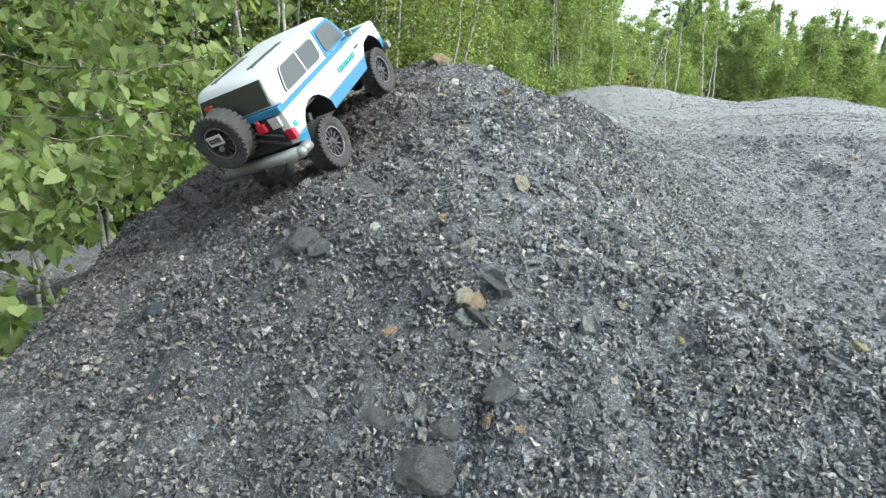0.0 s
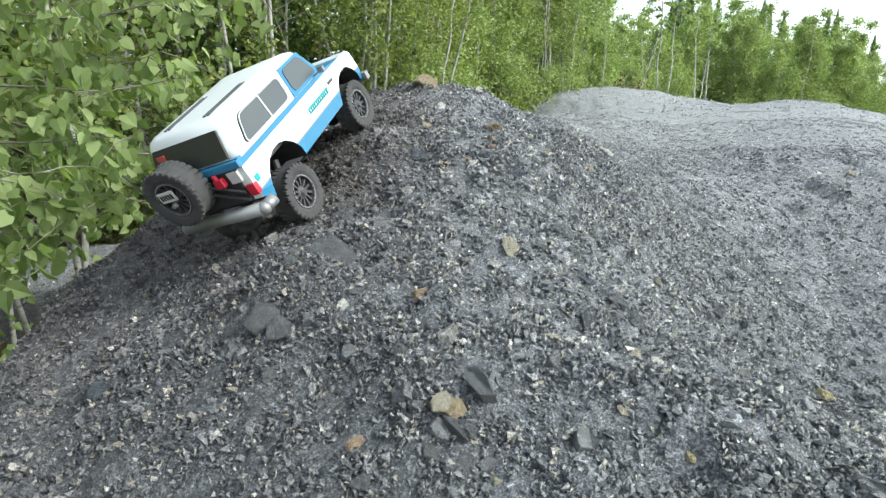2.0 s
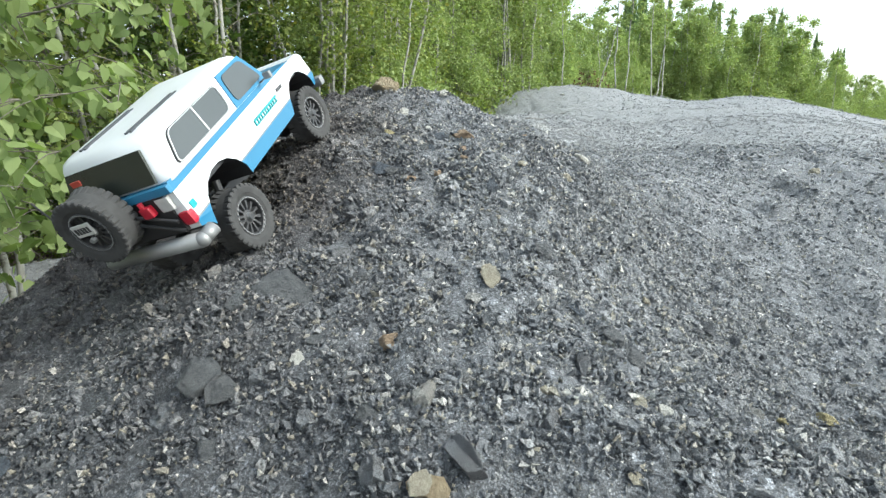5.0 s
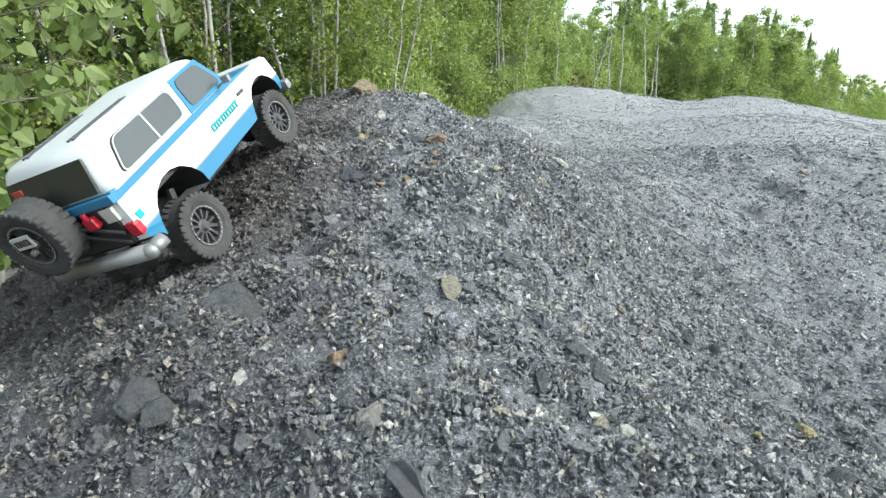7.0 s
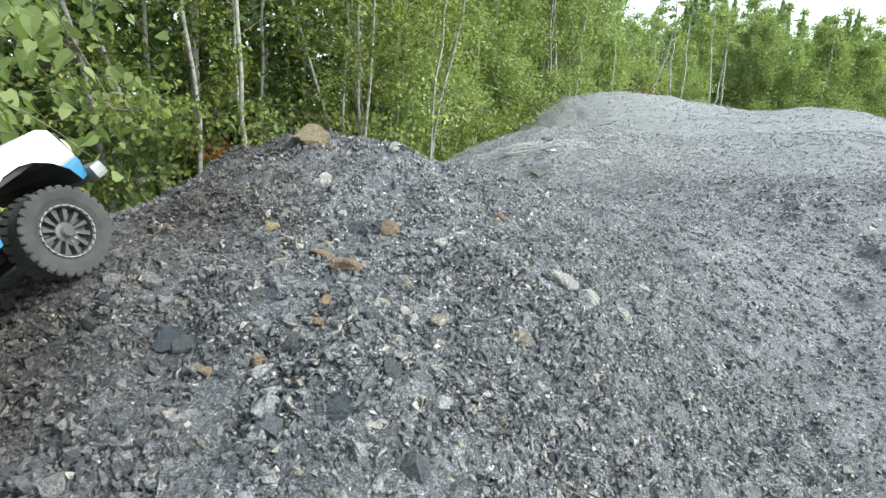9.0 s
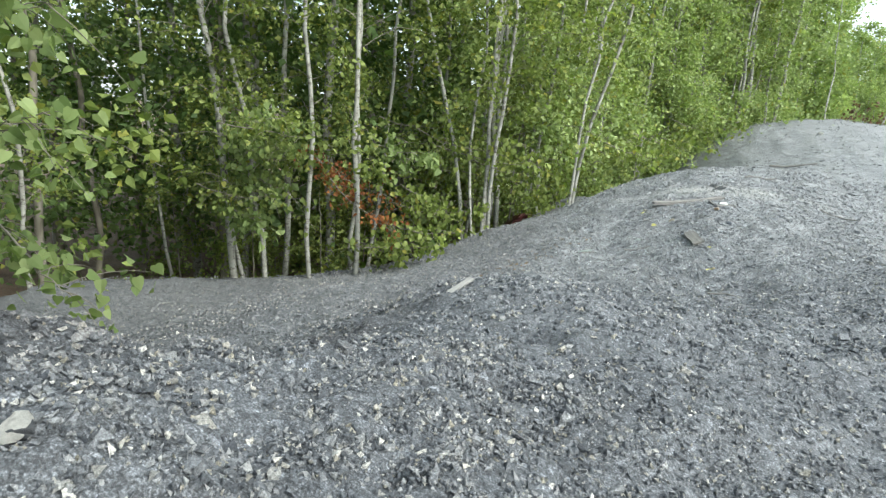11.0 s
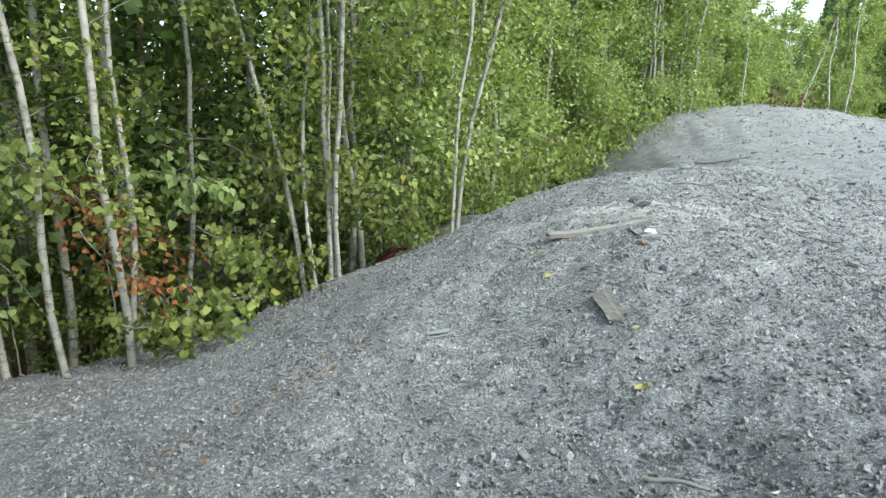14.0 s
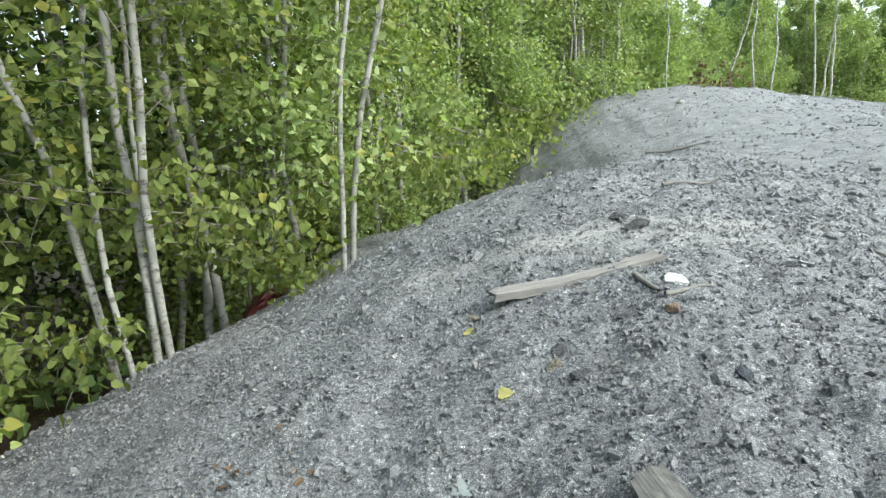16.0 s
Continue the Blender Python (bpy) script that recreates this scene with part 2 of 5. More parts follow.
# ---- the spoil heap ----
# broad forms of the heap: centre, spread and height
MOUND = [
    (0.50, 2.90, 0.50, 0.50, 0.144),
    (0.90, 0.20, 1.50, 0.70, 0.322),
    (0.00, 1.90, 0.45, 0.55, 0.570),
    (0.00, 1.30, 0.40, 0.50, 0.106),
    (0.60, 2.20, 0.60, 0.70, 0.341),
    (-0.50, 1.30, 0.40, 0.50, 0.297),
    (0.40, 0.70, 0.50, 0.40, 0.473),
    (1.40, 1.60, 0.70, 0.80, 0.007),
    (-1.60, 2.20, 1.00, 1.20, 0.547),
    (0.00, -0.80, 1.50, 1.00, -0.388),
]
LUMPS = [
    (0.00, 1.97, 0.20, 0.22, 0.028),
    (0.14, 1.63, 0.16, 0.22, -0.076),
    (0.62, 0.95, 0.22, 0.25, -0.135),
    (0.42, 1.50, 0.20, 0.20, 0.131),
    (-0.12, 0.88, 0.18, 0.18, 0.085),
    (-0.08, 1.36, 0.15, 0.16, -0.008),
    (0.16, 1.32, 0.16, 0.16, 0.086),
    (-0.45, 1.12, 0.18, 0.18, -0.047),
    (1.70, 2.90, 0.50, 0.50, -0.030),
    (0.15, 1.80, 0.15, 0.15, -0.046),
    (-0.12, 2.08, 0.15, 0.15, 0.051),
    (-1.10, 1.15, 0.30, 0.40, 0.079),
    (-0.23, 1.44, 0.09, 0.09, 0.030),
    (-0.10, 1.38, 0.08, 0.08, 0.042),
]
SLOPES = [
    (3.20, 5.00, 2.40, 4.50, 1.260),
    (6.00, 8.00, 4.00, 5.00, 0.948),
    (1.60, 3.20, 0.90, 1.00, 0.220),
    (0.30, 4.40, 0.60, 0.60, 0.021),
    (0.10, 3.50, 0.50, 0.50, 0.334),
    (-1.00, 4.60, 1.00, 0.90, 0.218),
    (1.30, 5.60, 0.70, 0.80, 0.089),
    (0.60, 5.50, 0.26, 0.45, -0.080),
    (0.85, 4.50, 0.35, 0.35, -0.070),
    (-0.60, 6.70, 0.35, 0.45, 0.080),
    (0.30, 6.00, 0.70, 0.90, 0.096),
    (1.40, 7.20, 1.00, 1.00, 0.411),
    (2.50, 6.30, 1.00, 1.20, -0.399),
    (-2.00, 7.00, 1.30, 1.80, -0.053),
    (4.00, 9.00, 2.20, 2.20, -0.382),
    (5.00, 4.00, 2.50, 2.50, -0.732),
    (-4.00, 3.00, 2.50, 3.00, -0.017),
    (10.00, 9.00, 4.00, 4.00, 0.468),
    (6.30, 8.80, 0.90, 0.80, 0.130),
]
CREST = [
    (2.50, 11.80, 2.20, 1.80, 0.271),
    (6.00, 12.20, 2.40, 2.00, 0.226),
    (-3.00, 11.00, 2.50, 3.00, 0.295),
    (3.00, 15.00, 4.00, 3.00, 1.080),
    (1.00, 10.30, 0.55, 0.80, -0.507),
    (2.30, 11.70, 0.50, 0.50, 0.091),
    (5.60, 11.10, 0.95, 1.00, -0.286),
    (3.75, 11.80, 0.60, 0.60, -0.005),
    (7.50, 9.50, 1.10, 1.20, -0.076),
    (5.00, 12.20, 0.90, 0.80, 0.063),
    (3.20, 12.20, 0.70, 0.80, 0.110),
    (9.00, 6.50, 1.60, 1.60, -0.155),
    (6.40, 10.60, 0.80, 0.80, 0.316),
]
BASE = -1.350
EDGE_Y = [-9, 1.0, 2.5, 3.3, 4.0, 5.8, 6.2, 6.5, 6.9, 7.4, 8.0, 9.0, 10.0, 11.0, 12.0, 13.0, 14.0, 30.0]
EDGE_X = [-0.84, -0.49, -0.64, -1.7, -4.5, -4.5, -2.3, -1.42, -0.86, -0.56, -0.3, -0.1, 0.4, 1.2, 2.2, 4.0, 9.0, 40.0]


def edge_x(y):
    """Where the heap's left rim lies."""
    return (np.interp(y - 0.25, EDGE_Y, EDGE_X) + np.interp(y, EDGE_Y, EDGE_X) + np.interp(y + 0.25, EDGE_Y, EDGE_X)) / 3


def step(v):
    v = np.clip(v, 0, 1)
    return v * v * (3 - 2 * v)


def rim(x, y):
    """0 on the heap, growing to 1 in the wood below it."""
    return step((edge_x(y) - x) / 1.1)


def waves(x, y, size, seed):
    """Smooth pseudo-random relief from a few rotated sines."""
    r = np.random.default_rng(seed)
    out = 0
    for k in range(7):
        a, p, f = r.uniform(0, math.tau), r.uniform(0, math.tau), r.uniform(0.6, 1.7) / size
        out = out + np.sin((x * math.cos(a) + y * math.sin(a)) * f * math.tau + p)
    return out / 7


TABLE = np.random.default_rng(99).random((257, 257))


def lattice(x, y, size, seed):
    """Smooth value noise from 0 to 1."""
    u, v = x / size + 31.7 * seed, y / size + 17.3 * seed
    i, j = np.floor(u).astype(int), np.floor(v).astype(int)
    fu, fv = step(u - i), step(v - j)
    i, j = i % 256, j % 256
    return (TABLE[i, j] * (1 - fu) + TABLE[i + 1, j] * fu) * (1 - fv) + (TABLE[i, j + 1] * (1 - fu) + TABLE[i + 1, j + 1] * fu) * fv


def shoulder(x, y):
    """The near mound's shoulder towards the wood, above its steep side."""
    line = -0.173 - 0.456 * (np.clip(y, 0.3, None) - 1.2)
    return 0.043 * np.logaddexp(0, (line - np.clip(x, -1.0, None)) / 0.12) / (1 + np.exp(np.clip((y - 2.6) / 0.2, -50, 50)))


def height(x, y):
    x, y = np.asarray(x, float), np.asarray(y, float)
    z = np.full(np.broadcast(x, y).shape, BASE)
    for cx, cy, sx, sy, a in MOUND + LUMPS + SLOPES + CREST:
        z = z + a * np.exp(-0.5 * (((x - cx) / sx) ** 2 + ((y - cy) / sy) ** 2))
    z = z - 0.75 * rim(x, y) + shoulder(x, y)
    lumps = 0.034 * (lattice(x, y, 0.085, 1) - 0.5) + 0.022 * (lattice(x, y, 0.042, 2) - 0.5)
    far = step((y - 3.5) / 1.5)
    return z + 0.020 * waves(x, y, 0.55, 3) + 0.010 * waves(x, y, 0.2, 5) * far + lumps * (1 - 0.55 * far) + (0.05 * (lattice(x, y, 0.30, 7) - 0.5) + 0.02 * waves(x, y, 0.9, 9)) * step((y - 6.2) / 1.5)


def spaced(lo, hi, fine_lo, fine_hi, fine):
    out = list(np.arange(fine_lo, fine_hi, fine))
    d = fine
    while out[-1] < hi:
        d = min(d * 1.06, 60)
        out.append(out[-1] + d)
    d, low = fine, []
    p = fine_lo
    while p > lo:
        d = min(d * 1.12, 60)
        p -= d
        low.append(p)
    return np.array(low[::-1] + out)


def build_ground():
    xs, ys = spaced(-500, 500, -1.2, 2.2, 0.022), spaced(-400, 700, 0.2, 6.6, 0.024)
    X, Y = np.meshgrid(xs, ys)
    Z = height(X, Y)
    near = np.exp(-((X - 0.5) / 4) ** 4 - ((Y - 3.5) / 7) ** 4)
    Z = Z + near * (rng.normal(0, 0.0035, X.shape))
    nx, ny = len(xs), len(ys)
    i = np.arange(nx * ny).reshape(ny, nx)
    quads = np.stack([i[:-1, :-1], i[:-1, 1:], i[1:, 1:], i[1:, :-1]], -1).reshape(-1, 4)
    me = mesh_from("ground", np.stack([X, Y, Z], -1).reshape(-1, 3), quads, GROUND, True)
    me.materials.append(LITTER)
    cx, cy = X.ravel()[quads].mean(1), Y.ravel()[quads].mean(1)
    wild = (rim(cx, cy) > np.where(cy < 2.8, 0.8, 0.35)) | (cy > 13.6) | (np.abs(cx) > 14) | (cy < -3)
    me.polygons.foreach_set("material_index", wild.astype(np.int32))
    return tagged(new("ground", me), "dark grey shale spoil heap running into brown forest floor", "ground", kind="structure")


build_ground()


def normals(x, y):
    e = 0.02
    n = np.stack([height(x - e, y) - height(x + e, y), height(x, y - e) - height(x, y + e), np.full(np.shape(x), 2 * e)], -1)
    return n / np.linalg.norm(n, axis=-1, keepdims=True)


def frames_on(n, r):
    """Turns whose z axis is n, with a random spin."""
    t = r.normal(size=n.shape)
    t -= (t * n).sum(-1, keepdims=True) * n
    t /= np.linalg.norm(t, axis=-1, keepdims=True)
    return np.stack([t, np.cross(n, t), n], -1)


def chip_shapes(r, count):
    """Angular chips: three uneven corners round the waist, one above, one below."""
    a = np.arange(3)[None] * math.tau / 3 + r.uniform(-0.6, 0.6, (count, 3))
    rad = r.uniform(0.6, 1.3, (count, 3))
    out = np.zeros((count, 5, 3))
    out[:, :3, 0], out[:, :3, 1], out[:, :3, 2] = np.cos(a) * rad, np.sin(a) * rad, r.normal(0, 0.3, (count, 3))
    out[:, 3] = r.normal(0, 0.5, (count, 3)) * [1, 1, 0] + [0, 0, 1]
    out[:, 4] = [0, 0, -1]
    return out


CHIP_TRIS = np.array([[0, 1, 3], [1, 2, 3], [2, 0, 3], [1, 0, 4], [2, 1, 4], [0, 2, 4]])


def slab_shapes(r, count):
    """Flat broken slabs with six uneven corners and a slanting top."""
    a = np.arange(6)[None] * math.tau / 6 + r.uniform(-0.42, 0.42, (count, 6))
    rad = r.uniform(0.55, 1.1, (count, 6))
    out = np.zeros((count, 12, 3))
    for k, (grow, z) in enumerate(((1.0, -1.0), (0.86, 1.0))):
        out[:, 6 * k:6 * k + 6, 0] = np.cos(a) * rad * grow + r.normal(0, 0.06, (count, 6))
        out[:, 6 * k:6 * k + 6, 1] = np.sin(a) * rad * grow + r.normal(0, 0.06, (count, 6))
        out[:, 6 * k:6 * k + 6, 2] = z + r.normal(0, 0.35, (count, 6)) * (k == 1)
    return out


SLAB_TRIS = np.array([[6, 7, 8], [6, 8, 9], [6, 9, 10], [6, 10, 11], [0, 2, 1], [0, 3, 2], [0, 4, 3], [0, 5, 4]] + [t for i in range(6) for t in ([i, (i + 1) % 6, 6 + (i + 1) % 6], [i, 6 + (i + 1) % 6, 6 + i])])


def block_shapes(r, count):
    """Broken blocks: skewed boxes with uneven corners."""
    box8 = np.array([[-1, -1, -1], [1, -1, -1], [1, 1, -1], [-1, 1, -1], [-1, -1, 1], [1, -1, 1], [1, 1, 1], [-1, 1, 1]], float)
    out = box8[None] * r.uniform(0.35, 1.0, (count, 8, 3)) + r.normal(0, 0.12, (count, 8, 3))
    out[:, 4:, :2] *= r.uniform(0.4, 0.9, (count, 1, 1))
    return out


BLOCK_TRIS = np.array([[0, 2, 1], [0, 3, 2], [4, 5, 6], [4, 6, 7], [0, 1, 5], [0, 5, 4], [1, 2, 6], [1, 6, 5], [2, 3, 7], [2, 7, 6], [3, 0, 4], [3, 4, 7]])


def scatter_chips(name, label, count, spot, size, flat, seed, sink=0.25, shape="chip", tilt=0.33):
    r = np.random.default_rng(seed)
    x, y = spot(r, count)
    keep = rim(x, y) < np.where(y < 2.8, 0.8, 0.5)
    x, y = x[keep], y[keep]
    n = len(x)
    s = size(r, n, x, y)
    nm = normals(x, y) + r.normal(0, tilt, (n, 3))
    nm /= np.linalg.norm(nm, axis=-1, keepdims=True)
    half = np.stack([s * r.uniform(0.7, 1.3, n), s * r.uniform(0.45, 0.9, n), s * r.uniform(*flat, n)], -1) * 0.5
    make, tris = {"chip": (chip_shapes, CHIP_TRIS), "block": (block_shapes, BLOCK_TRIS), "slab": (slab_shapes, SLAB_TRIS)}[shape]
    v = make(r, n) * half[:, None, :]
    v = np.einsum("nij,nkj->nki", frames_on(nm, r), v)
    c = np.stack([x, y, height(x, y) + half[:, 2] * (1 - 2 * sink)], -1)
    v = v + c[:, None, :]
    f = (tris[None] + v.shape[1] * np.arange(n)[:, None, None]).reshape(-1, 3)
    return tagged(new(name, mesh_from(name, v.reshape(-1, 3), f, CHIPS if shape == "chip" else BLOCKS)), label, "gravel", kind="stuff")


def along_walk(r, n):
    return r.uniform(-1.15, 1.9, n), r.uniform(0.25, 3.6, n)


def saddle(r, n):
    return r.uniform(-2.3, 2.9, n), r.uniform(3.2, 7.4, n)


def upper_hill(r, n):
    return r.uniform(-1.5, 8.0, n), r.uniform(6.5, 13.5, n)


def power(lo, hi, k):
    return lambda r, n, x, y: lo * (1 - r.uniform(0, 1, n) * (1 - (lo / hi) ** k)) ** (-1 / k)


def close_by(r, n):
    return r.normal(0.2, 0.42, n), r.uniform(0.35, 2.7, n)


def heaps(r, n):
    """Places for the coarse pieces, which lie thick in some patches and are rare in others."""
    x, y = along_walk(r, 4 * n)
    keep = r.uniform(0, 1, 4 * n) < step(lattice(x, y, 0.33, 5) * 2.2 - 0.75)
    return x[keep][:n], y[keep][:n]


scatter_chips("fine_gravel", "fine angular dark grey shale grit", 105000, close_by, power(0.0042, 0.014, 1.7), (0.4, 1.0), 11)
def foreground(r, n):
    return r.uniform(-0.75, 1.0, n), 0.35 + 1.5 * r.uniform(0, 1, n) ** 1.3


scatter_chips("shale_grit", "fine dark grey shale grit on the steep mound", 80000, foreground, power(0.0045, 0.015, 1.8), (0.5, 1.1), 24, 0.2, "chip", 0.6)
scatter_chips("loose_gravel", "loose angular dark grey shale chips", 34000, along_walk, power(0.007, 0.019, 1.9), (0.4, 1.0), 15)
scatter_chips("shale_chips", "thin broken dark grey shale chips", 17000, along_walk, power(0.008, 0.024, 1.9), (0.25, 0.6), 16, 0.25, "block")
scatter_chips("coarse_gravel", "coarse flat dark shale pieces over the heap", 8000, heaps, lambda r, n, x, y: power(0.011, 0.036, 2.2)(r, n, x, y) * (0.7 + 0.3 * step((y - 0.6) / 0.5)) * (1 - 0.3 * step((y - 1.1) / 0.5)), (0.25, 0.6), 12, 0.3, "slab", 0.28)
def mound_face(r, n):
    x, y = r.normal(0.22, 0.38, 3 * n), r.uniform(0.55, 2.5, 3 * n)
    keep = r.uniform(0, 1, 3 * n) < step(lattice(x, y, 0.28, 11) * 2.4 - 0.8)
    return x[keep][:n], y[keep][:n]


def lay_slabs(count, seed):
    """Hand-wide slabs bedded in the gravel, each a stone of its own."""
    r = np.random.default_rng(seed)
    shapes = [mesh_from("flat_stone", v, SLAB_TRIS, SLABS) for v in slab_shapes(r, 9) * [1, 1, 0.8]]
    x, y = mound_face(r, 3 * count)
    keep = rim(x, y) < 0.3
    x, y = x[keep][:count], y[keep][:count]
    n = len(x)
    size = power(0.022, 0.060, 2.5)(r, n, x, y) * (1 - 0.42 * step((y - 1.1) / 0.5))
    nm = normals(x, y) + r.normal(0, 0.25, (n, 3))
    nm /= np.linalg.norm(nm, axis=-1, keepdims=True)
    turn = frames_on(nm, r)
    for k in range(n):
        half = np.array([r.uniform(0.7, 1.3), r.uniform(0.5, 0.9), r.uniform(0.22, 0.5)]) * size[k] * 0.5
        ob = new("flat_stone", shapes[k % 9])
        place = Matrix(turn[k].tolist()).to_4x4()
        place.translation = (x[k], y[k], float(height(x[k], y[k])) + half[2] * 0.45)
        ob.matrix_world = place @ Matrix.Diagonal((*half, 1))
        tagged(ob, "flat broken grey shale stone bedded in gravel", "stone", "broken slabs on the mound")


SLABS = stone_stuff(0.86, True)
lay_slabs(290, 23)
scatter_chips("slope_gravel", "grey shale chips on the saddle and slope", 38000, saddle, power(0.008, 0.026, 1.9), (0.35, 0.9), 13)
def near_slope(r, n):
    return r.uniform(-0.8, 2.1, n), r.uniform(3.7, 6.7, n)


def right_hand(r, n):
    return r.normal(0.64, 0.24, n), 0.3 + 2.0 * r.uniform(0, 1, n) ** 2.0


# pale stone chips, laid thicker on the right to stand for gravel sheen too
PALE_CHIPS = rock("pale_grit", (0.22, 0.226, 0.238), (0.46, 0.462, 0.455))
scatter_chips("pale_grit", "pale grey and white stone chips among the dark shale", 25000, right_hand, power(0.0045, 0.013, 1.9), (0.4, 1.0), 20, 0.2)
bpy.data.objects["pale_grit"].data.materials[0] = PALE_CHIPS
scatter_chips("slope_grit", "small grey shale chips covering the slope", 42000, near_slope, power(0.007, 0.017, 1.7), (0.4, 1.0), 21)
scatter_chips("slope_slabs", "flat grey shale pieces on the saddle and slope", 6000, saddle, power(0.014, 0.045, 2.3), (0.22, 0.5), 17, 0.3, "slab")
def right_slope(r, n):
    return r.uniform(1.7, 6.5, n), r.uniform(1.6, 7.5, n)


scatter_chips("flank_gravel", "grey shale chips on the broad flank of the heap", 42000, right_slope, power(0.010, 0.036, 1.8), (0.3, 0.8), 18, 0.3)
def left_shelf(r, n):
    return r.uniform(-4.3, -1.4, n), r.uniform(3.0, 6.9, n)


scatter_chips("shelf_gravel", "grey shale chips on the low shelf by the wood", 16000, left_shelf, power(0.010, 0.034, 2.0), (0.3, 0.8), 19, 0.3)
scatter_chips("hill_slabs", "flat grey shale pieces on the upper hill", 4200, upper_hill, power(0.018, 0.050, 2.4), (0.2, 0.5), 22, 0.3, "slab")
scatter_chips("hill_gravel", "grey shale chips on the upper hill", 30000, upper_hill, power(0.010, 0.034, 2.0), (0.25, 0.7), 14, 0.35)


# ---- the model truck ----
TRUCK = pose(-0.193, 1.277, 0.015, 29.2, -15.5, -23.6) @ Matrix.Scale(0.87, 4)
WIDER = 1.12
PAINT_WHITE = plain("white_body_paint", (0.60, 0.62, 0.64), 0.3, 0.0, 0.04, 9, 0.0)
PAINT_BLUE = plain("sky_blue_paint", (0.030, 0.150, 0.275), 0.32, 0.0, 0.06, 9, 0.0)
RUBBER = plain("dusty_tyre_rubber", (0.036, 0.036, 0.037), 0.9, 0.0, 0.35, 60, 0.3)
BLACK = plain("black_plastic", (0.018, 0.018, 0.02), 0.5, 0.0, 0.2, 50, 0.1)
GLASS = plain("grey_window_film", (0.062, 0.070, 0.074), 0.30, 0.0, 0.08, 12, 0.0)
DARK_GLASS = plain("smoked_rear_window", (0.022, 0.026, 0.022), 0.2, 0.0, 0.15, 12, 0.0)
STEEL = plain("dull_silver", (0.22, 0.225, 0.23), 0.5, 0.5, 0.12, 40, 0.1)
RIM = plain("dark_alloy", (0.055, 0.055, 0.058), 0.45, 0.4, 0.2, 60, 0.1)
RED = plain("red_lens", (0.36, 0.012, 0.03), 0.3, 0.0, 0.08, 30, 0.0)
TEAL = plain("teal_decal", (0.012, 0.25, 0.27), 0.4, 0.0, 0.05, 30, 0.0)
PALE = plain("pale_plate", (0.42, 0.42, 0.41), 0.5, 0.0, 0.1, 60, 0.0)
AMBER = plain("clear_lamp", (0.55, 0.5, 0.4), 0.2, 0.0, 0.05, 30, 0.0)


def box(bm, x0, x1, y0, y1, z0, z1, bevel=0.0):
    """A box, with its edges rounded, added to bm."""
    b = bmesh.new()
    bmesh.ops.create_cube(b, size=1, matrix=Matrix.LocRotScale(((x0 + x1) / 2, (y0 + y1) / 2, (z0 + z1) / 2), None, (x1 - x0, y1 - y0, z1 - z0)))
    if bevel:
        bmesh.ops.bevel(b, geom=b.edges[:], offset=bevel, segments=2, profile=0.7, affect="EDGES")
    me = bpy.data.meshes.new("tmp")
    b.to_mesh(me), b.free()
    bm.from_mesh(me)
    bpy.data.meshes.remove(me)
    return bm


def rod(bm, a, b, radius, segments=8):
    a, b = Vector(a), Vector(b)
    m = Matrix.Translation((a + b) / 2) @ (b - a).to_track_quat("Z", "Y").to_matrix().to_4x4()
    bmesh.ops.create_cone(bm, cap_ends=True, segments=segments, radius1=radius, radius2=radius, depth=(b - a).length, matrix=m)
    return bm


def prism(outline, x0, x1):
    """A closed outline in y and z, drawn out from x0 to x1."""
    bm = bmesh.new()
    a = [bm.verts.new((x0, y, z)) for y, z in outline]
    b = [bm.verts.new((x1, y, z)) for y, z in outline]
    bm.faces.new(a), bm.faces.new(b[::-1])
    for i in range(len(a)):
        j = (i + 1) % len(a)
        bm.faces.new((a[j], a[i], b[i], b[j]))
    bmesh.ops.recalc_face_normals(bm, faces=bm.faces)
    return bm


def arch(cy, cz, r, a0, a1, n=9):
    return [(cy + r * math.cos(radians(a0 + (a1 - a0) * k / n)), cz + r * math.sin(radians(a0 + (a1 - a0) * k / n))) for k in range(n + 1)]


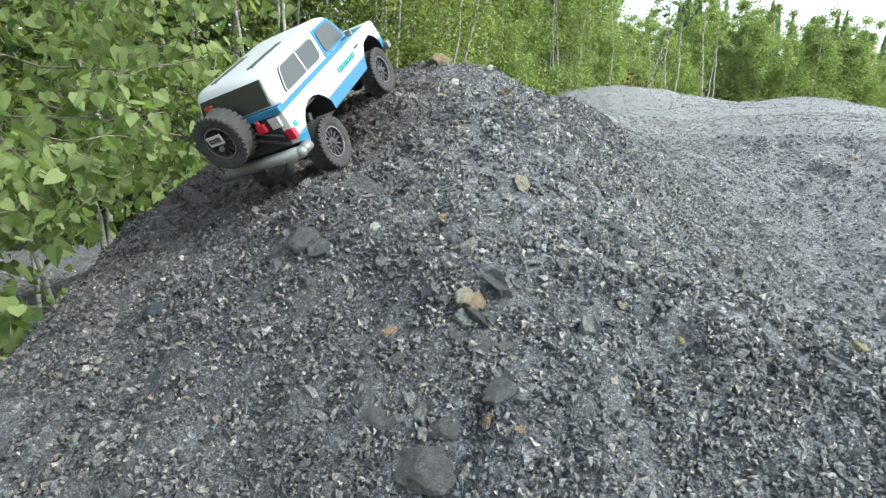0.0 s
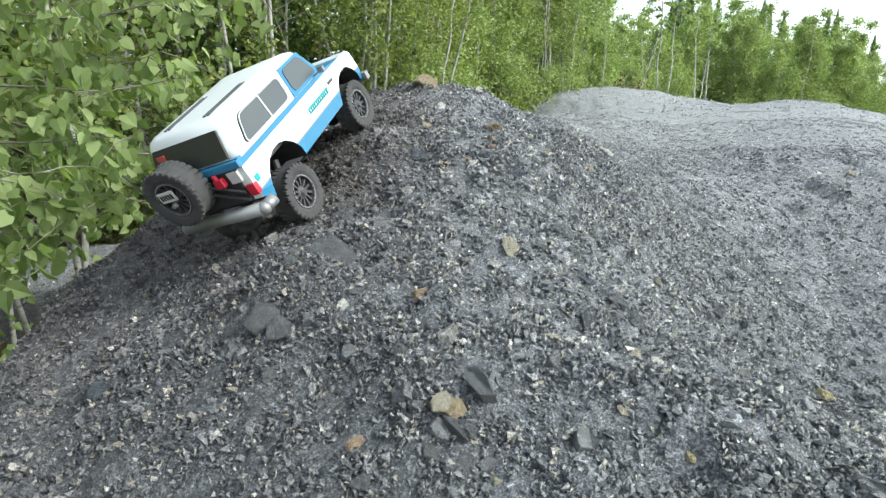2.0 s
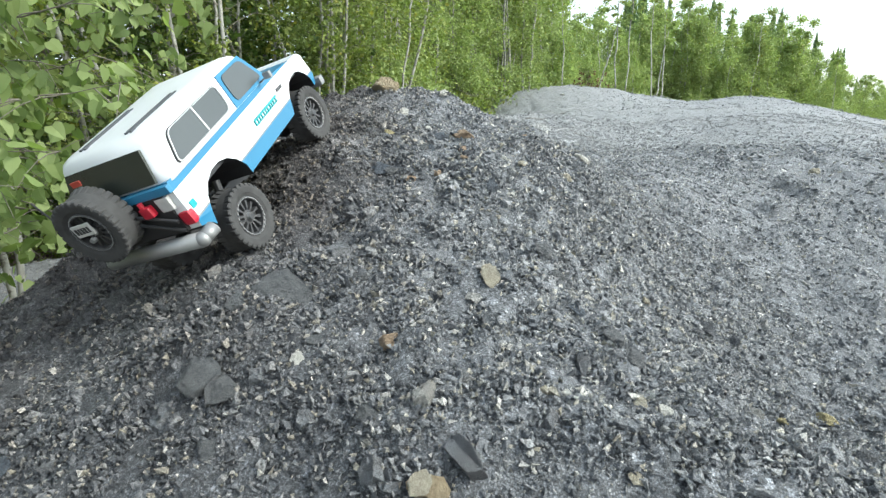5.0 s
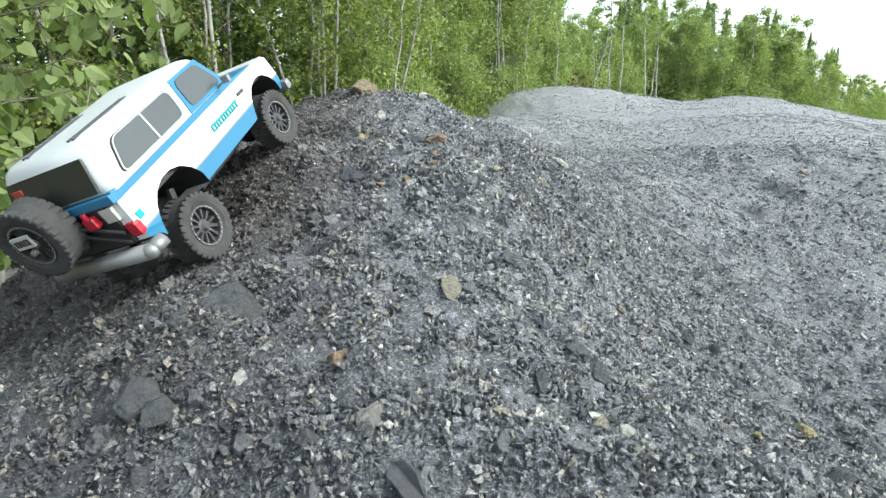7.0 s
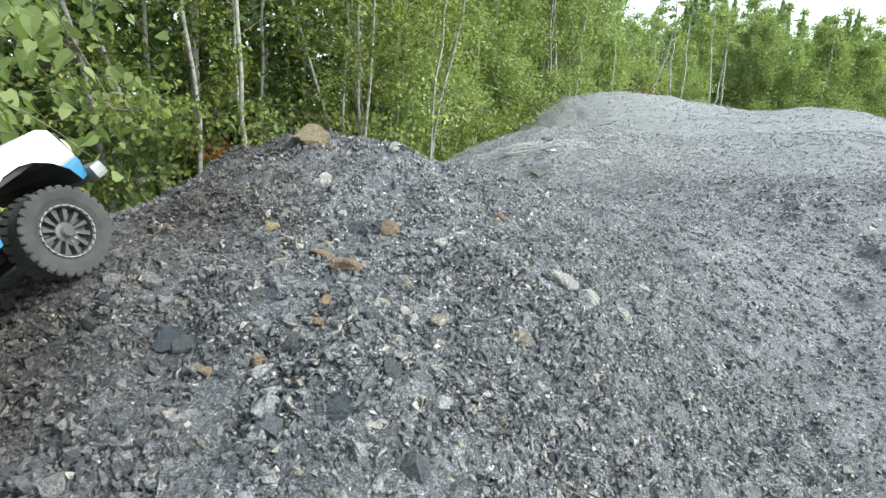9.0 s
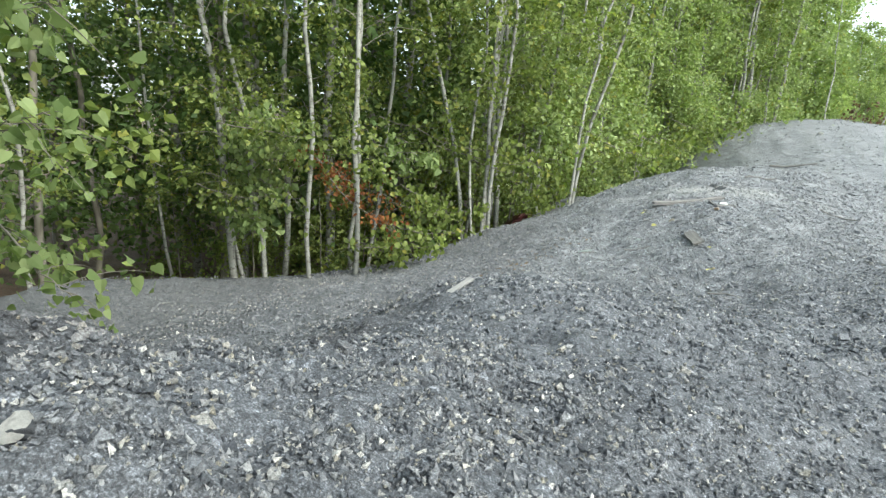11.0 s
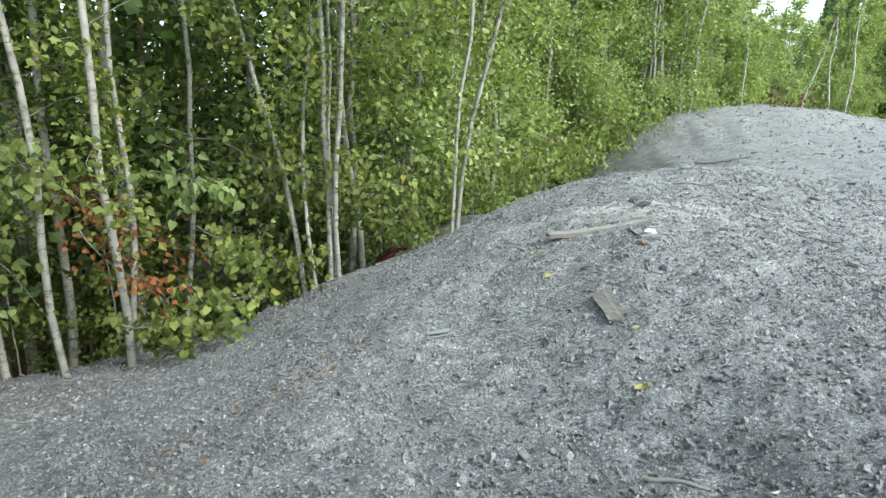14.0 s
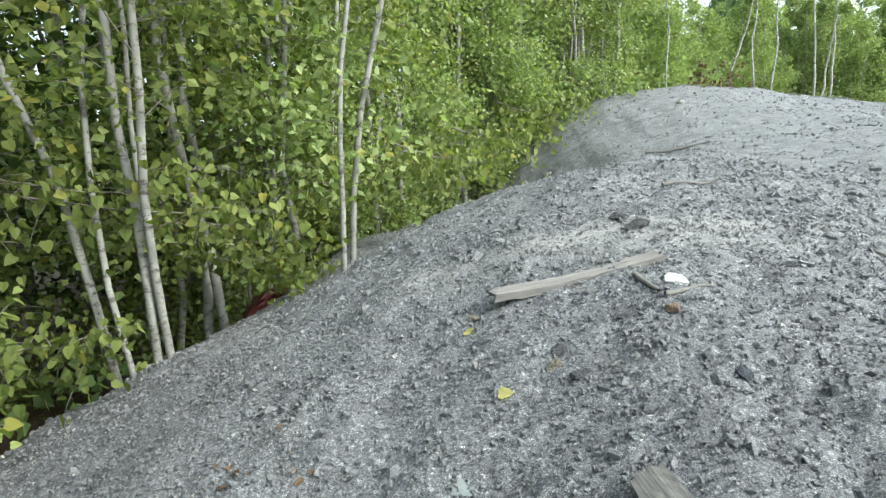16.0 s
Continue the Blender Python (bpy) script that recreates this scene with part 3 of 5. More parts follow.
def truck_body(parent):
    # lower body with its wheel arches, split into the painted bands
    line = [(-0.268, 0.118), (-0.272, 0.15), (-0.266, 0.200), (0.075, 0.194), (0.235, 0.180), (0.247, 0.172), (0.250, 0.125), (0.246, 0.105)]
    line += [(0.238, 0.104)] + arch(0.172, 0.094, 0.066, 8, 172) + [(0.10, 0.103), (-0.098, 0.103)] + arch(-0.170, 0.094, 0.070, 4, 176) + [(-0.246, 0.108)]
    bm = prism(line, -0.093, 0.093)
    bmesh.ops.triangulate(bm, faces=[f for f in bm.faces if len(f.verts) > 4])
    for z in (0.131, 0.134, 0.184):
        bmesh.ops.bisect_plane(bm, geom=bm.verts[:] + bm.edges[:] + bm.faces[:], plane_co=(0, 0, z), plane_no=(0, 0, 1))
    for v in bm.verts:
        if v.co.z > 0.165:
            v.co.x *= 0.965
        if v.co.z < 0.12:
            v.co.x *= 0.97
        if v.co.y > 0.2:
            v.co.x *= 0.97
    me = bpy.data.meshes.new("body")
    for mat in (PAINT_WHITE, PAINT_BLUE, STEEL, BLACK):
        me.materials.append(mat)
    for f in bm.faces:
        c = f.calc_center_median()
        f.material_index = 1 if c.z < 0.131 or c.z > 0.184 else 2 if c.z < 0.134 and abs(f.normal.x) > 0.7 else 0
        if abs(f.normal.y) > 0.7 and c.y < -0.2 and c.z < 0.184:
            f.material_index = 0
        if abs(f.normal.x) < 0.6 and c.z < 0.168 and abs(c.y) < 0.249 and f.normal.z < 0.3:
            f.material_index = 3
    bm.to_mesh(me), bm.free()
    ob = part("body", me, None, parent)
    bev = ob.modifiers.new("soft edges", "BEVEL")
    bev.width, bev.segments, bev.limit_method, bev.angle_limit = 0.004, 2, "ANGLE", radians(40)
    return ob


def side_x(z):
    """Half width of the cab at height z."""
    return np.interp(z, [0.196, 0.257, 0.267], [0.0925, 0.0875, 0.080])


def truck_cab(parent):
    # hardtop: a ring of sections from the belt to the roof
    rings = [(0.196, -0.266, 0.0925, 0.088), (0.22, -0.257, 0.0906, 0.077), (0.253, -0.244, 0.0880, 0.058), (0.262, -0.238, 0.0845, 0.050), (0.267, -0.228, 0.0770, 0.038), (0.2695, -0.205, 0.060, 0.020)]
    bm = bmesh.new()
    loops = []
    for z, back, half, front in rings:
        pts = [(half, back + 0.012), (half, front - 0.008), (half - 0.010, front), (-half + 0.010, front), (-half, front - 0.008), (-half, back + 0.012), (-half + 0.014, back), (half - 0.014, back)]
        loops.append([bm.verts.new((x, y, z)) for x, y in pts])
    for a, b in zip(loops, loops[1:]):
        for i in range(8):
            bm.faces.new((a[i], a[(i + 1) % 8], b[(i + 1) % 8], b[i]))
    bm.faces.new(loops[-1]), bm.faces.new(loops[0][::-1])
    bmesh.ops.recalc_face_normals(bm, faces=bm.faces)
    for f in bm.faces:
        f.smooth = True
    part("hardtop", bm, PAINT_WHITE, parent)
    # blue door pillars and the windscreen frame
    for sx in (-1, 1):
        bm = bmesh.new()
        quad = [(-0.040, 0.197), (0.088, 0.197), (0.050, 0.257), (-0.036, 0.257)]
        a = [bm.verts.new((sx * (side_x(z) + 0.0016), y, z)) for y, z in quad]
        b = [bm.verts.new((sx * (side_x(z) - 0.004), y, z)) for y, z in quad]
        bm.faces.new(a), bm.faces.new(b[::-1])
        for i in range(4):
            bm.faces.new((a[i], b[i], b[(i + 1) % 4], a[(i + 1) % 4]))
        bmesh.ops.recalc_face_normals(bm, faces=bm.faces)
        part("door_frame", bm, PAINT_BLUE, parent)

    def pane(name, corners, mat, out, rim_mat=None, rim_w=0.004):
        """A rounded window pane on the cab's side, with a rim round it."""
        def ring(grow, lift):
            c = np.array(corners, float)
            mid = c.mean(0)
            pts = []
            for i in range(4):
                p, q, s = c[i], c[i - 1], c[(i + 1) % 4]
                e0, e1 = ((e - p) / np.linalg.norm(e - p) * 0.012 for e in (q, s))
                for f in (0.0, 0.33, 0.67, 1.0):
                    pts.append(p + e0 * (1 - f) ** 2 + e1 * f ** 2)
            pts = np.array(pts)
            d = pts - mid
            return pts + d / np.linalg.norm(d, axis=1, keepdims=True) * grow
        for sx in (-1, 1):
            def place(p, lift):
                return (sx * (side_x(p[1]) + lift), p[0], p[1])
            bm = bmesh.new()
            top = [bm.verts.new(place(p, out)) for p in ring(0, 0)]
            low = [bm.verts.new(place(p, out - 0.003)) for p in ring(0, 0)]
            bm.faces.new(top), bm.faces.new(low[::-1])
            for i in range(16):
                bm.faces.new((top[i], low[i], low[(i + 1) % 16], top[(i + 1) % 16]))
            bmesh.ops.recalc_face_normals(bm, faces=bm.faces)
            win = part(name, bm, mat, parent)
            if rim_mat:
                for grow, lift, m2 in ((rim_w, 0.0012, rim_mat), (rim_w + 0.0022, 0.0004, BLACK)):
                    bm = bmesh.new()
                    inner = [bm.verts.new(place(p, out + lift)) for p in ring(0.0003 if m2 is rim_mat else rim_w, 0)]
                    outer = [bm.verts.new(place(p, out + lift)) for p in ring(grow, 0)]
                    deep = [bm.verts.new(place(p, out - 0.003)) for p in ring(grow, 0)]
                    for i in range(16):
                        j = (i + 1) % 16
                        bm.faces.new((inner[i], inner[j], outer[j], outer[i])), bm.faces.new((outer[i], outer[j], deep[j], deep[i]))
                    bmesh.ops.recalc_face_normals(bm, faces=bm.faces)
                    part("window_rim", bm, m2, win)
                bm = bmesh.new()
                y = np.mean([c[0] for c in corners]) + 0.004
                for a, b in (((y - 0.0014, corners[0][1] + 0.001), (y + 0.0016, corners[2][1] - 0.001)),):
                    vs = [bm.verts.new(place(p, out + 0.001)) for p in ((a[0], a[1]), (b[0], a[1]), (b[0], b[1]), (a[0], b[1]))]
                    vl = [bm.verts.new(place(p, out - 0.002)) for p in ((a[0], a[1]), (b[0], a[1]), (b[0], b[1]), (a[0], b[1]))]
                    bm.faces.new(vs), bm.faces.new(vl[::-1])
                    for i in range(4):
                        bm.faces.new((vs[i], vl[i], vl[(i + 1) % 4], vs[(i + 1) % 4]))
                bmesh.ops.recalc_face_normals(bm, faces=bm.faces)
                part("window_divider", bm, rim_mat, win)

    pane("side_window", [(-0.226, 0.206), (-0.058, 0.206), (-0.054, 0.250), (-0.203, 0.250)], GLASS, 0.0022, PAINT_WHITE, 0.0022)
    pane("door_window", [(-0.030, 0.204), (0.072, 0.204), (0.043, 0.252), (-0.028, 0.252)], GLASS, 0.0032)
    # smoked rear window and windscreen
    for name, pts, mat, dy in (("rear_window", [(-0.078, -0.2668, 0.204), (0.078, -0.2668, 0.204), (0.071, -0.2455, 0.251), (-0.071, -0.2455, 0.251)], DARK_GLASS, -1),
                               ("windscreen", [(0.080, 0.0845, 0.203), (-0.080, 0.0845, 0.203), (-0.074, 0.0545, 0.254), (0.074, 0.0545, 0.254)], GLASS, 1)):
        bm = bmesh.new()
        a = [bm.verts.new(p) for p in pts]
        b = [bm.verts.new((p[0], p[1] - dy * 0.004, p[2] - 0.002)) for p in pts]
        bm.faces.new(a), bm.faces.new(b[::-1])
        for i in range(4):
            bm.faces.new((a[i], b[i], b[(i + 1) % 4], a[(i + 1) % 4]))
        bmesh.ops.recalc_face_normals(bm, faces=bm.faces)
        bmesh.ops.translate(bm, verts=bm.verts, vec=(0, dy * 0.004, 0.001))
        win = part(name, bm, mat, parent)
        if dy < 0:
            bm = bmesh.new()
            box(bm, -0.064, -0.046, -0.2580, -0.2550, 0.231, 0.242, 0.0008)
            part("sticker", bm, plain("red_sticker", (0.34, 0.05, 0.035), 0.5), win, "small red sticker")
    for sx in (-1, 1):
        for y0, y1 in ((-0.215, -0.085),):
            for dx in (0.0, 0.009):
                bm = bmesh.new()
                x = sx * (0.040 + dx)
                box(bm, x - 0.0022, x + 0.0022, y0, y1, 0.2672, 0.2712, 0.0006)
                part("roof_strip", bm, plain("dark_strip", (0.045, 0.05, 0.06), 0.5), parent)


def tyre_mesh(r=0.058, w=0.042):
    """A lathed carcass whose tread stands up in staggered lugs."""
    side = [(0.033, -0.40), (0.041, -0.50), (0.050, -0.53)]
    tread = [-0.52, -0.48, -0.18, -0.15, 0.15, 0.18, 0.48, 0.52]
    n = 120
    k = np.arange(n)
    rings = [(np.full(n, a), np.full(n, x * w)) for a, x in side]
    for x in tread:
        off = 0.0 if x < -0.16 else 2.0 if x > 0.16 else 1.0
        up = ((k + off) % 4 < 2.6) & (abs(abs(x) - 0.165) > 0.02)
        rings.append((np.where(up, r, r - 0.0040) - (0.003 if abs(x) > 0.5 else 0.0008 if abs(x) > 0.4 else 0), np.full(n, x * w)))
    rings += [(np.full(n, a), np.full(n, -x * w)) for a, x in side[::-1]]
    ang = k * math.tau / n
    v = np.concatenate([np.stack([x, a * np.cos(ang), a * np.sin(ang)], -1) for a, x in rings])
    m = len(rings)
    i = np.arange(m)[:, None] * n
    a, b, c, d = i + k, i + (k + 1) % n, (i + n) % (m * n) + (k + 1) % n, (i + n) % (m * n) + k
    return mesh_from("tyre", v, np.stack([a, b, c, d], -1).reshape(-1, 4), RUBBER)


def rim_mesh(w=0.036):
    """A lathed wheel disc whose face rises in eight spokes round the hub."""
    n = 96
    k = np.arange(n)
    spoke = (k % 8) < 4
    bolt = (k % 4) == 1
    face = np.where(spoke, 0.37, 0.14) * w
    prof = [(0.0, -0.4), (0.0335, -0.4), (0.0345, 0.50), (0.0330, 0.53), (0.0318, 0.53), (0.0300, 0.50), (0.0292, None), (0.0150, None), (0.0120, 0.34), (0.0075, 0.36), (0.0060, 0.56), (0.0, 0.56)]
    ang = k * math.tau / n
    v, f = [], []
    for a, x in prof:
        xs = face if x is None else np.full(n, x * w) + (bolt * 0.0016 if x == 0.53 else 0)
        v.append(np.stack([xs, a * np.cos(ang), a * np.sin(ang)], -1))
    for i in range(len(prof) - 1):
        f.append(np.stack([i * n + k, i * n + (k + 1) % n, (i + 1) * n + (k + 1) % n, (i + 1) * n + k], -1))
    me = mesh_from("rim", np.concatenate(v), np.concatenate(f), RIM)
    me.materials.append(STEEL)
    me.polygons.foreach_set("material_index", np.repeat([1 if i in (3, 9) else 0 for i in range(len(prof) - 1)], n).astype(np.int32)[:len(me.polygons)])
    return me


TYRE_ME, RIM_ME = tyre_mesh(), rim_mesh()


def add_wheel(parent, m, name="wheel"):
    hub = new(name, RIM_ME)
    hub.parent = parent
    hub.matrix_local = m
    part("tyre", TYRE_ME, None, hub, "muddy black off-road tyre")
    return hub


def build_truck():
    truck = thing("model_truck", "white and sky-blue radio-controlled off-road truck on a gravel slope", "model truck", TRUCK)
    truck_body(truck)
    truck_cab(truck)
    for sx in (-1, 1):
        for y in (-0.170, 0.172):
            add_wheel(truck, pose(sx * 0.074, y, 0.058 if y < 0 else 0.070, random.uniform(0, 45), 0, 0 if sx > 0 else 180))
        for y in (-0.170, 0.172):
            bm = bmesh.new()
            rod(bm, (sx * 0.052, y - sx * 0.0, 0.06), (sx * 0.05, y - 0.03 * (1 if y > 0 else -1), 0.125), 0.007, 10)
            part("shock_absorber", bm, BLACK, truck)
    for y in (-0.170, 0.172):
        bm = bmesh.new()
        rod(bm, (-0.085, y, 0.058), (0.085, y, 0.058), 0.009, 10)
        bmesh.ops.create_uvsphere(bm, u_segments=12, v_segments=8, radius=0.018, matrix=pose(0.01, y, 0.058))
        part("axle", bm, BLACK, truck)
    bm = bmesh.new()
    for sx in (-1, 1):
        box(bm, sx * 0.034 - 0.004, sx * 0.034 + 0.004, -0.25, 0.235, 0.078, 0.098, 0.001)
    box(bm, -0.034, 0.034, -0.06, 0.07, 0.070, 0.092, 0.004)
    rod(bm, (0.0, -0.165, 0.062), (0, 0.165, 0.062), 0.005)
    part("chassis", bm, BLACK, truck)
    # inner wings close the wheel arches
    for y in (-0.170, 0.172):
        for sx in (-1, 1):
            bm = bmesh.new()
            box(bm, sx * 0.070 - 0.012, sx * 0.070 + 0.012, y - 0.058, y + 0.058, 0.150, 0.158, 0.002)
            part("inner_wing", bm, BLACK, truck)
    bm = bmesh.new()
    rod(bm, (-0.086, -0.280, 0.102), (0.086, -0.280, 0.102), 0.0125, 16)
    for sx in (-1, 1):
        bmesh.ops.create_uvsphere(bm, u_segments=16, v_segments=10, radius=0.0125, matrix=pose(sx * 0.086, -0.280, 0.102))
        rod(bm, (sx * 0.086, -0.280, 0.102), (sx * 0.094, -0.255, 0.104), 0.0115, 14)
    for f in bm.faces:
        f.smooth = True
    part("rear_bumper", bm, STEEL, truck, "dull silver rear bumper")
    bm = bmesh.new()
    box(bm, -0.099, 0.099, 0.247, 0.266, 0.094, 0.114, 0.006)
    part("front_bumper", bm, STEEL, truck)
    bm = bmesh.new()
    box(bm, -0.084, 0.084, 0.2475, 0.2545, 0.118, 0.166, 0.002)
    for k in range(6):
        box(bm, -0.05, 0.05, 0.2545, 0.2570, 0.124 + k * 0.007, 0.127 + k * 0.007)
    part("grille", bm, BLACK, truck)
    for sx in (-1, 1):
        bm = bmesh.new()
        bmesh.ops.create_cone(bm, cap_ends=True, segments=16, radius1=0.013, radius2=0.011, depth=0.006, matrix=pose(sx * 0.068, 0.257, 0.145, 90, 0, 0))
        part("headlight", bm, AMBER, truck, "clear round headlight")
        bm = bmesh.new()
        box(bm, sx * 0.0845 - 0.0095, sx * 0.0845 + 0.0095, -0.2765, -0.262, 0.128, 0.152, 0.006)
        part("tail_light", bm, RED, truck, "red tail light")
        bm = bmesh.new()
        box(bm, sx * 0.112 - 0.007, sx * 0.112 + 0.007, 0.058, 0.066, 0.198, 0.211, 0.002)
        rod(bm, (sx * 0.094, 0.058, 0.197), (sx * 0.110, 0.061, 0.203), 0.0018)
        part("mirror", bm, STEEL, truck)
        bm = bmesh.new()
        x = sx * 0.0932
        y = -0.022
        for k in range(11):
            wide = 0.0075 if k % 3 == 0 else 0.0058
            box(bm, x - 0.0008, x + 0.0008, y, y + wide, 0.149, 0.152), box(bm, x - 0.0008, x + 0.0008, y + 0.0026, y + wide + 0.0026, 0.1575, 0.1610)
            box(bm, x - 0.0009, x + 0.0009, y + 0.0005, y + 0.0036, 0.1505, 0.1600)
            y += wide + 0.0028
        part("side_decal", bm, TEAL, truck, "teal maker's mark on the door")
        bm = bmesh.new()
        box(bm, x - 0.0008, x + 0.0008, -0.262, -0.250, 0.146, 0.158)
        part("badge", bm, TEAL, truck)
        bm = bmesh.new()
        box(bm, x * 0.99 - 0.0008, x * 0.99 + 0.0008, 0.092, 0.116, 0.160, 0.166)
        part("emblem", bm, RIM, truck)
    # tailgate, spare wheel on its carrier, jack and plate
    bm = bmesh.new()
    box(bm, -0.073, 0.073, -0.2755, -0.268, 0.120, 0.186, 0.002)
    part("tailgate", bm, BLACK, truck)
    bm = bmesh.new()
    box(bm, -0.093, 0.093, -0.2765, -0.2675, 0.186, 0.199, 0.002)
    part("tailgate_band", bm, PAINT_BLUE, truck, "blue band under the rear window")
    spare = add_wheel(truck, pose(-0.024, -0.303, 0.184, 0, 0, -90), "spare_wheel")
    bm = bmesh.new()
    for a, b in (((0.075, -0.281, 0.125), (-0.024, -0.290, 0.178)), ((0.075, -0.281, 0.142), (-0.024, -0.290, 0.194)), ((-0.024, -0.276, 0.184), (-0.024, -0.300, 0.184))):
        rod(bm, a, b, 0.0028)
    part("spare_carrier", bm, BLACK, truck)
    bm = bmesh.new()
    box(bm, -0.042, -0.010, -0.3275, -0.3240, 0.184, 0.204, 0.001)
    plate = part("plate", bm, PALE, truck, "small licence plate")
    bm = bmesh.new()
    for k in range(5):
        box(bm, -0.0385 + k * 0.0055, -0.0350 + k * 0.0055, -0.3283, -0.3270, 0.189, 0.199)
    part("plate_bars", bm, BLACK, plate)
    bm = bmesh.new()
    bmesh.ops.create_cone(bm, cap_ends=True, segments=14, radius1=0.005, radius2=0.004, depth=0.006, matrix=pose(-0.024, -0.327, 0.175, 90, 0, 0))
    part("spare_cap", bm, STEEL, truck)
    bm = bmesh.new()
    box(bm, 0.034, 0.052, -0.288, -0.276, 0.162, 0.180, 0.004)
    rod(bm, (0.040, -0.282, 0.176), (0.040, -0.282, 0.188), 0.004)
    part("jerry_can", bm, RED, truck, "small red fuel can")
    bm = bmesh.new()
    box(bm, 0.058, 0.080, -0.2765, -0.268, 0.160, 0.183, 0.002)
    part("lamp_panel", bm, PALE, truck)
    bm = bmesh.new()
    rod(bm, (-0.092, -0.284, 0.10), (-0.150, -0.262, 0.235), 0.0016, 6)
    for k in range(9):
        c = Vector((-0.092, -0.284, 0.10)).lerp(Vector((-0.150, -0.262, 0.235)), 0.45 + k * 0.02)
        bmesh.ops.create_uvsphere(bm, u_segments=6, v_segments=4, radius=0.0034, matrix=Matrix.Translation(c) @ Matrix.Diagonal((1, 1, 0.45, 1)))
    part("aerial", bm, BLACK, truck, "thin black whip aerial with a coil")
    for ob in truck.children_recursive:
        if "wheel" in ob.name:
            ob.location.x *= WIDER
        elif ob.data not in (TYRE_ME, RIM_ME):
            ob.data.transform(Matrix.Diagonal((WIDER, 1, 1, 1)))
    return truck


truck = build_truck()


# ---- trees ----
def tube(points, radii, sides=7):
    """Verts and quads of a tapered tube along points."""
    p = np.asarray(points, float)
    d = np.gradient(p, axis=0)
    d /= np.linalg.norm(d, axis=1, keepdims=True) + 1e-9
    ref = np.where(np.abs(d[:, 2:3]) > 0.9, [[1.0, 0, 0]], [[0, 0, 1.0]])
    u = np.cross(d, ref)
    u /= np.linalg.norm(u, axis=1, keepdims=True)
    w = np.cross(d, u)
    a = np.arange(sides) * math.tau / sides
    v = p[:, None] + np.asarray(radii)[:, None, None] * (np.cos(a)[None, :, None] * u[:, None] + np.sin(a)[None, :, None] * w[:, None])
    n = len(p)
    i = np.arange(n * sides).reshape(n, sides)
    j = np.roll(i, -1, axis=1)
    q = np.stack([i[:-1], j[:-1], j[1:], i[1:]], -1).reshape(-1, 4)
    return v.reshape(-1, 3), q


def joined(pieces):
    vs, fs, o = [], [], 0
    for v, f in pieces:
        vs.append(v), fs.append(np.asarray(f) + o)
        o += len(v)
    return np.concatenate(vs), np.concatenate(fs)


def leaves_at(r, pos, size, droop=0.6):
    """Folded four-cornered leaves at the places, hanging outwards and down."""
    n = len(pos)
    d = r.normal(size=(n, 3))
    d[:, 2] = -np.abs(d[:, 2]) * droop - 0.15
    d /= np.linalg.norm(d, axis=1, keepdims=True)
    s = np.cross(d, r.normal(size=(n, 3)))
    s /= np.linalg.norm(s, axis=1, keepdims=True)
    up = np.cross(s, d)
    L = (size * r.uniform(0.55, 1.25, n))[:, None]
    v = np.stack([pos, pos + d * L * 0.38 + s * L * 0.40 + up * L * 0.10, pos + d * L, pos + d * L * 0.38 - s * L * 0.40 + up * L * 0.10], 1)
    i = 4 * np.arange(n)[:, None]
    f = np.concatenate([i + [[0, 1, 2]], i + [[0, 2, 3]]])
    return v.reshape(-1, 3), f


def heart_leaves(r, pos, size, droop=1.4):
    """Broad pointed leaves with a notched base, folded along the midrib, 8 triangles each."""
    out = np.array([[0, 0.0, 0], [0.30, -0.09, 0.07], [0.48, 0.20, 0.11], [0.34, 0.62, 0.07], [0, 1.10, -0.10],
                    [-0.34, 0.62, 0.07], [-0.48, 0.20, 0.11], [-0.30, -0.09, 0.07], [0, 0.42, 0.0]])
    tri = np.array([[8, 0, 1], [8, 1, 2], [8, 2, 3], [8, 3, 4], [8, 4, 5], [8, 5, 6], [8, 6, 7], [8, 7, 0]])
    n = len(pos)
    d = r.normal(size=(n, 3))
    d[:, 2] = -np.abs(d[:, 2]) * droop - 0.4
    d /= np.linalg.norm(d, axis=1, keepdims=True)
    s = np.cross(d, r.normal(size=(n, 3)) + np.array([0, -0.8, 0.2]))
    s /= np.linalg.norm(s, axis=1, keepdims=True)
    up = np.cross(s, d)
    L = size * r.uniform(0.6, 1.2, n)
    curl = r.uniform(-0.5, 1.6, n)
    w = np.stack([s, d, up * curl[:, None]], -1) * L[:, None, None]
    v = pos[:, None] + np.einsum("nij,kj->nki", w, out)
    f = (tri[None] + 9 * np.arange(n)[:, None, None]).reshape(-1, 3)
    return v.reshape(-1, 3), f


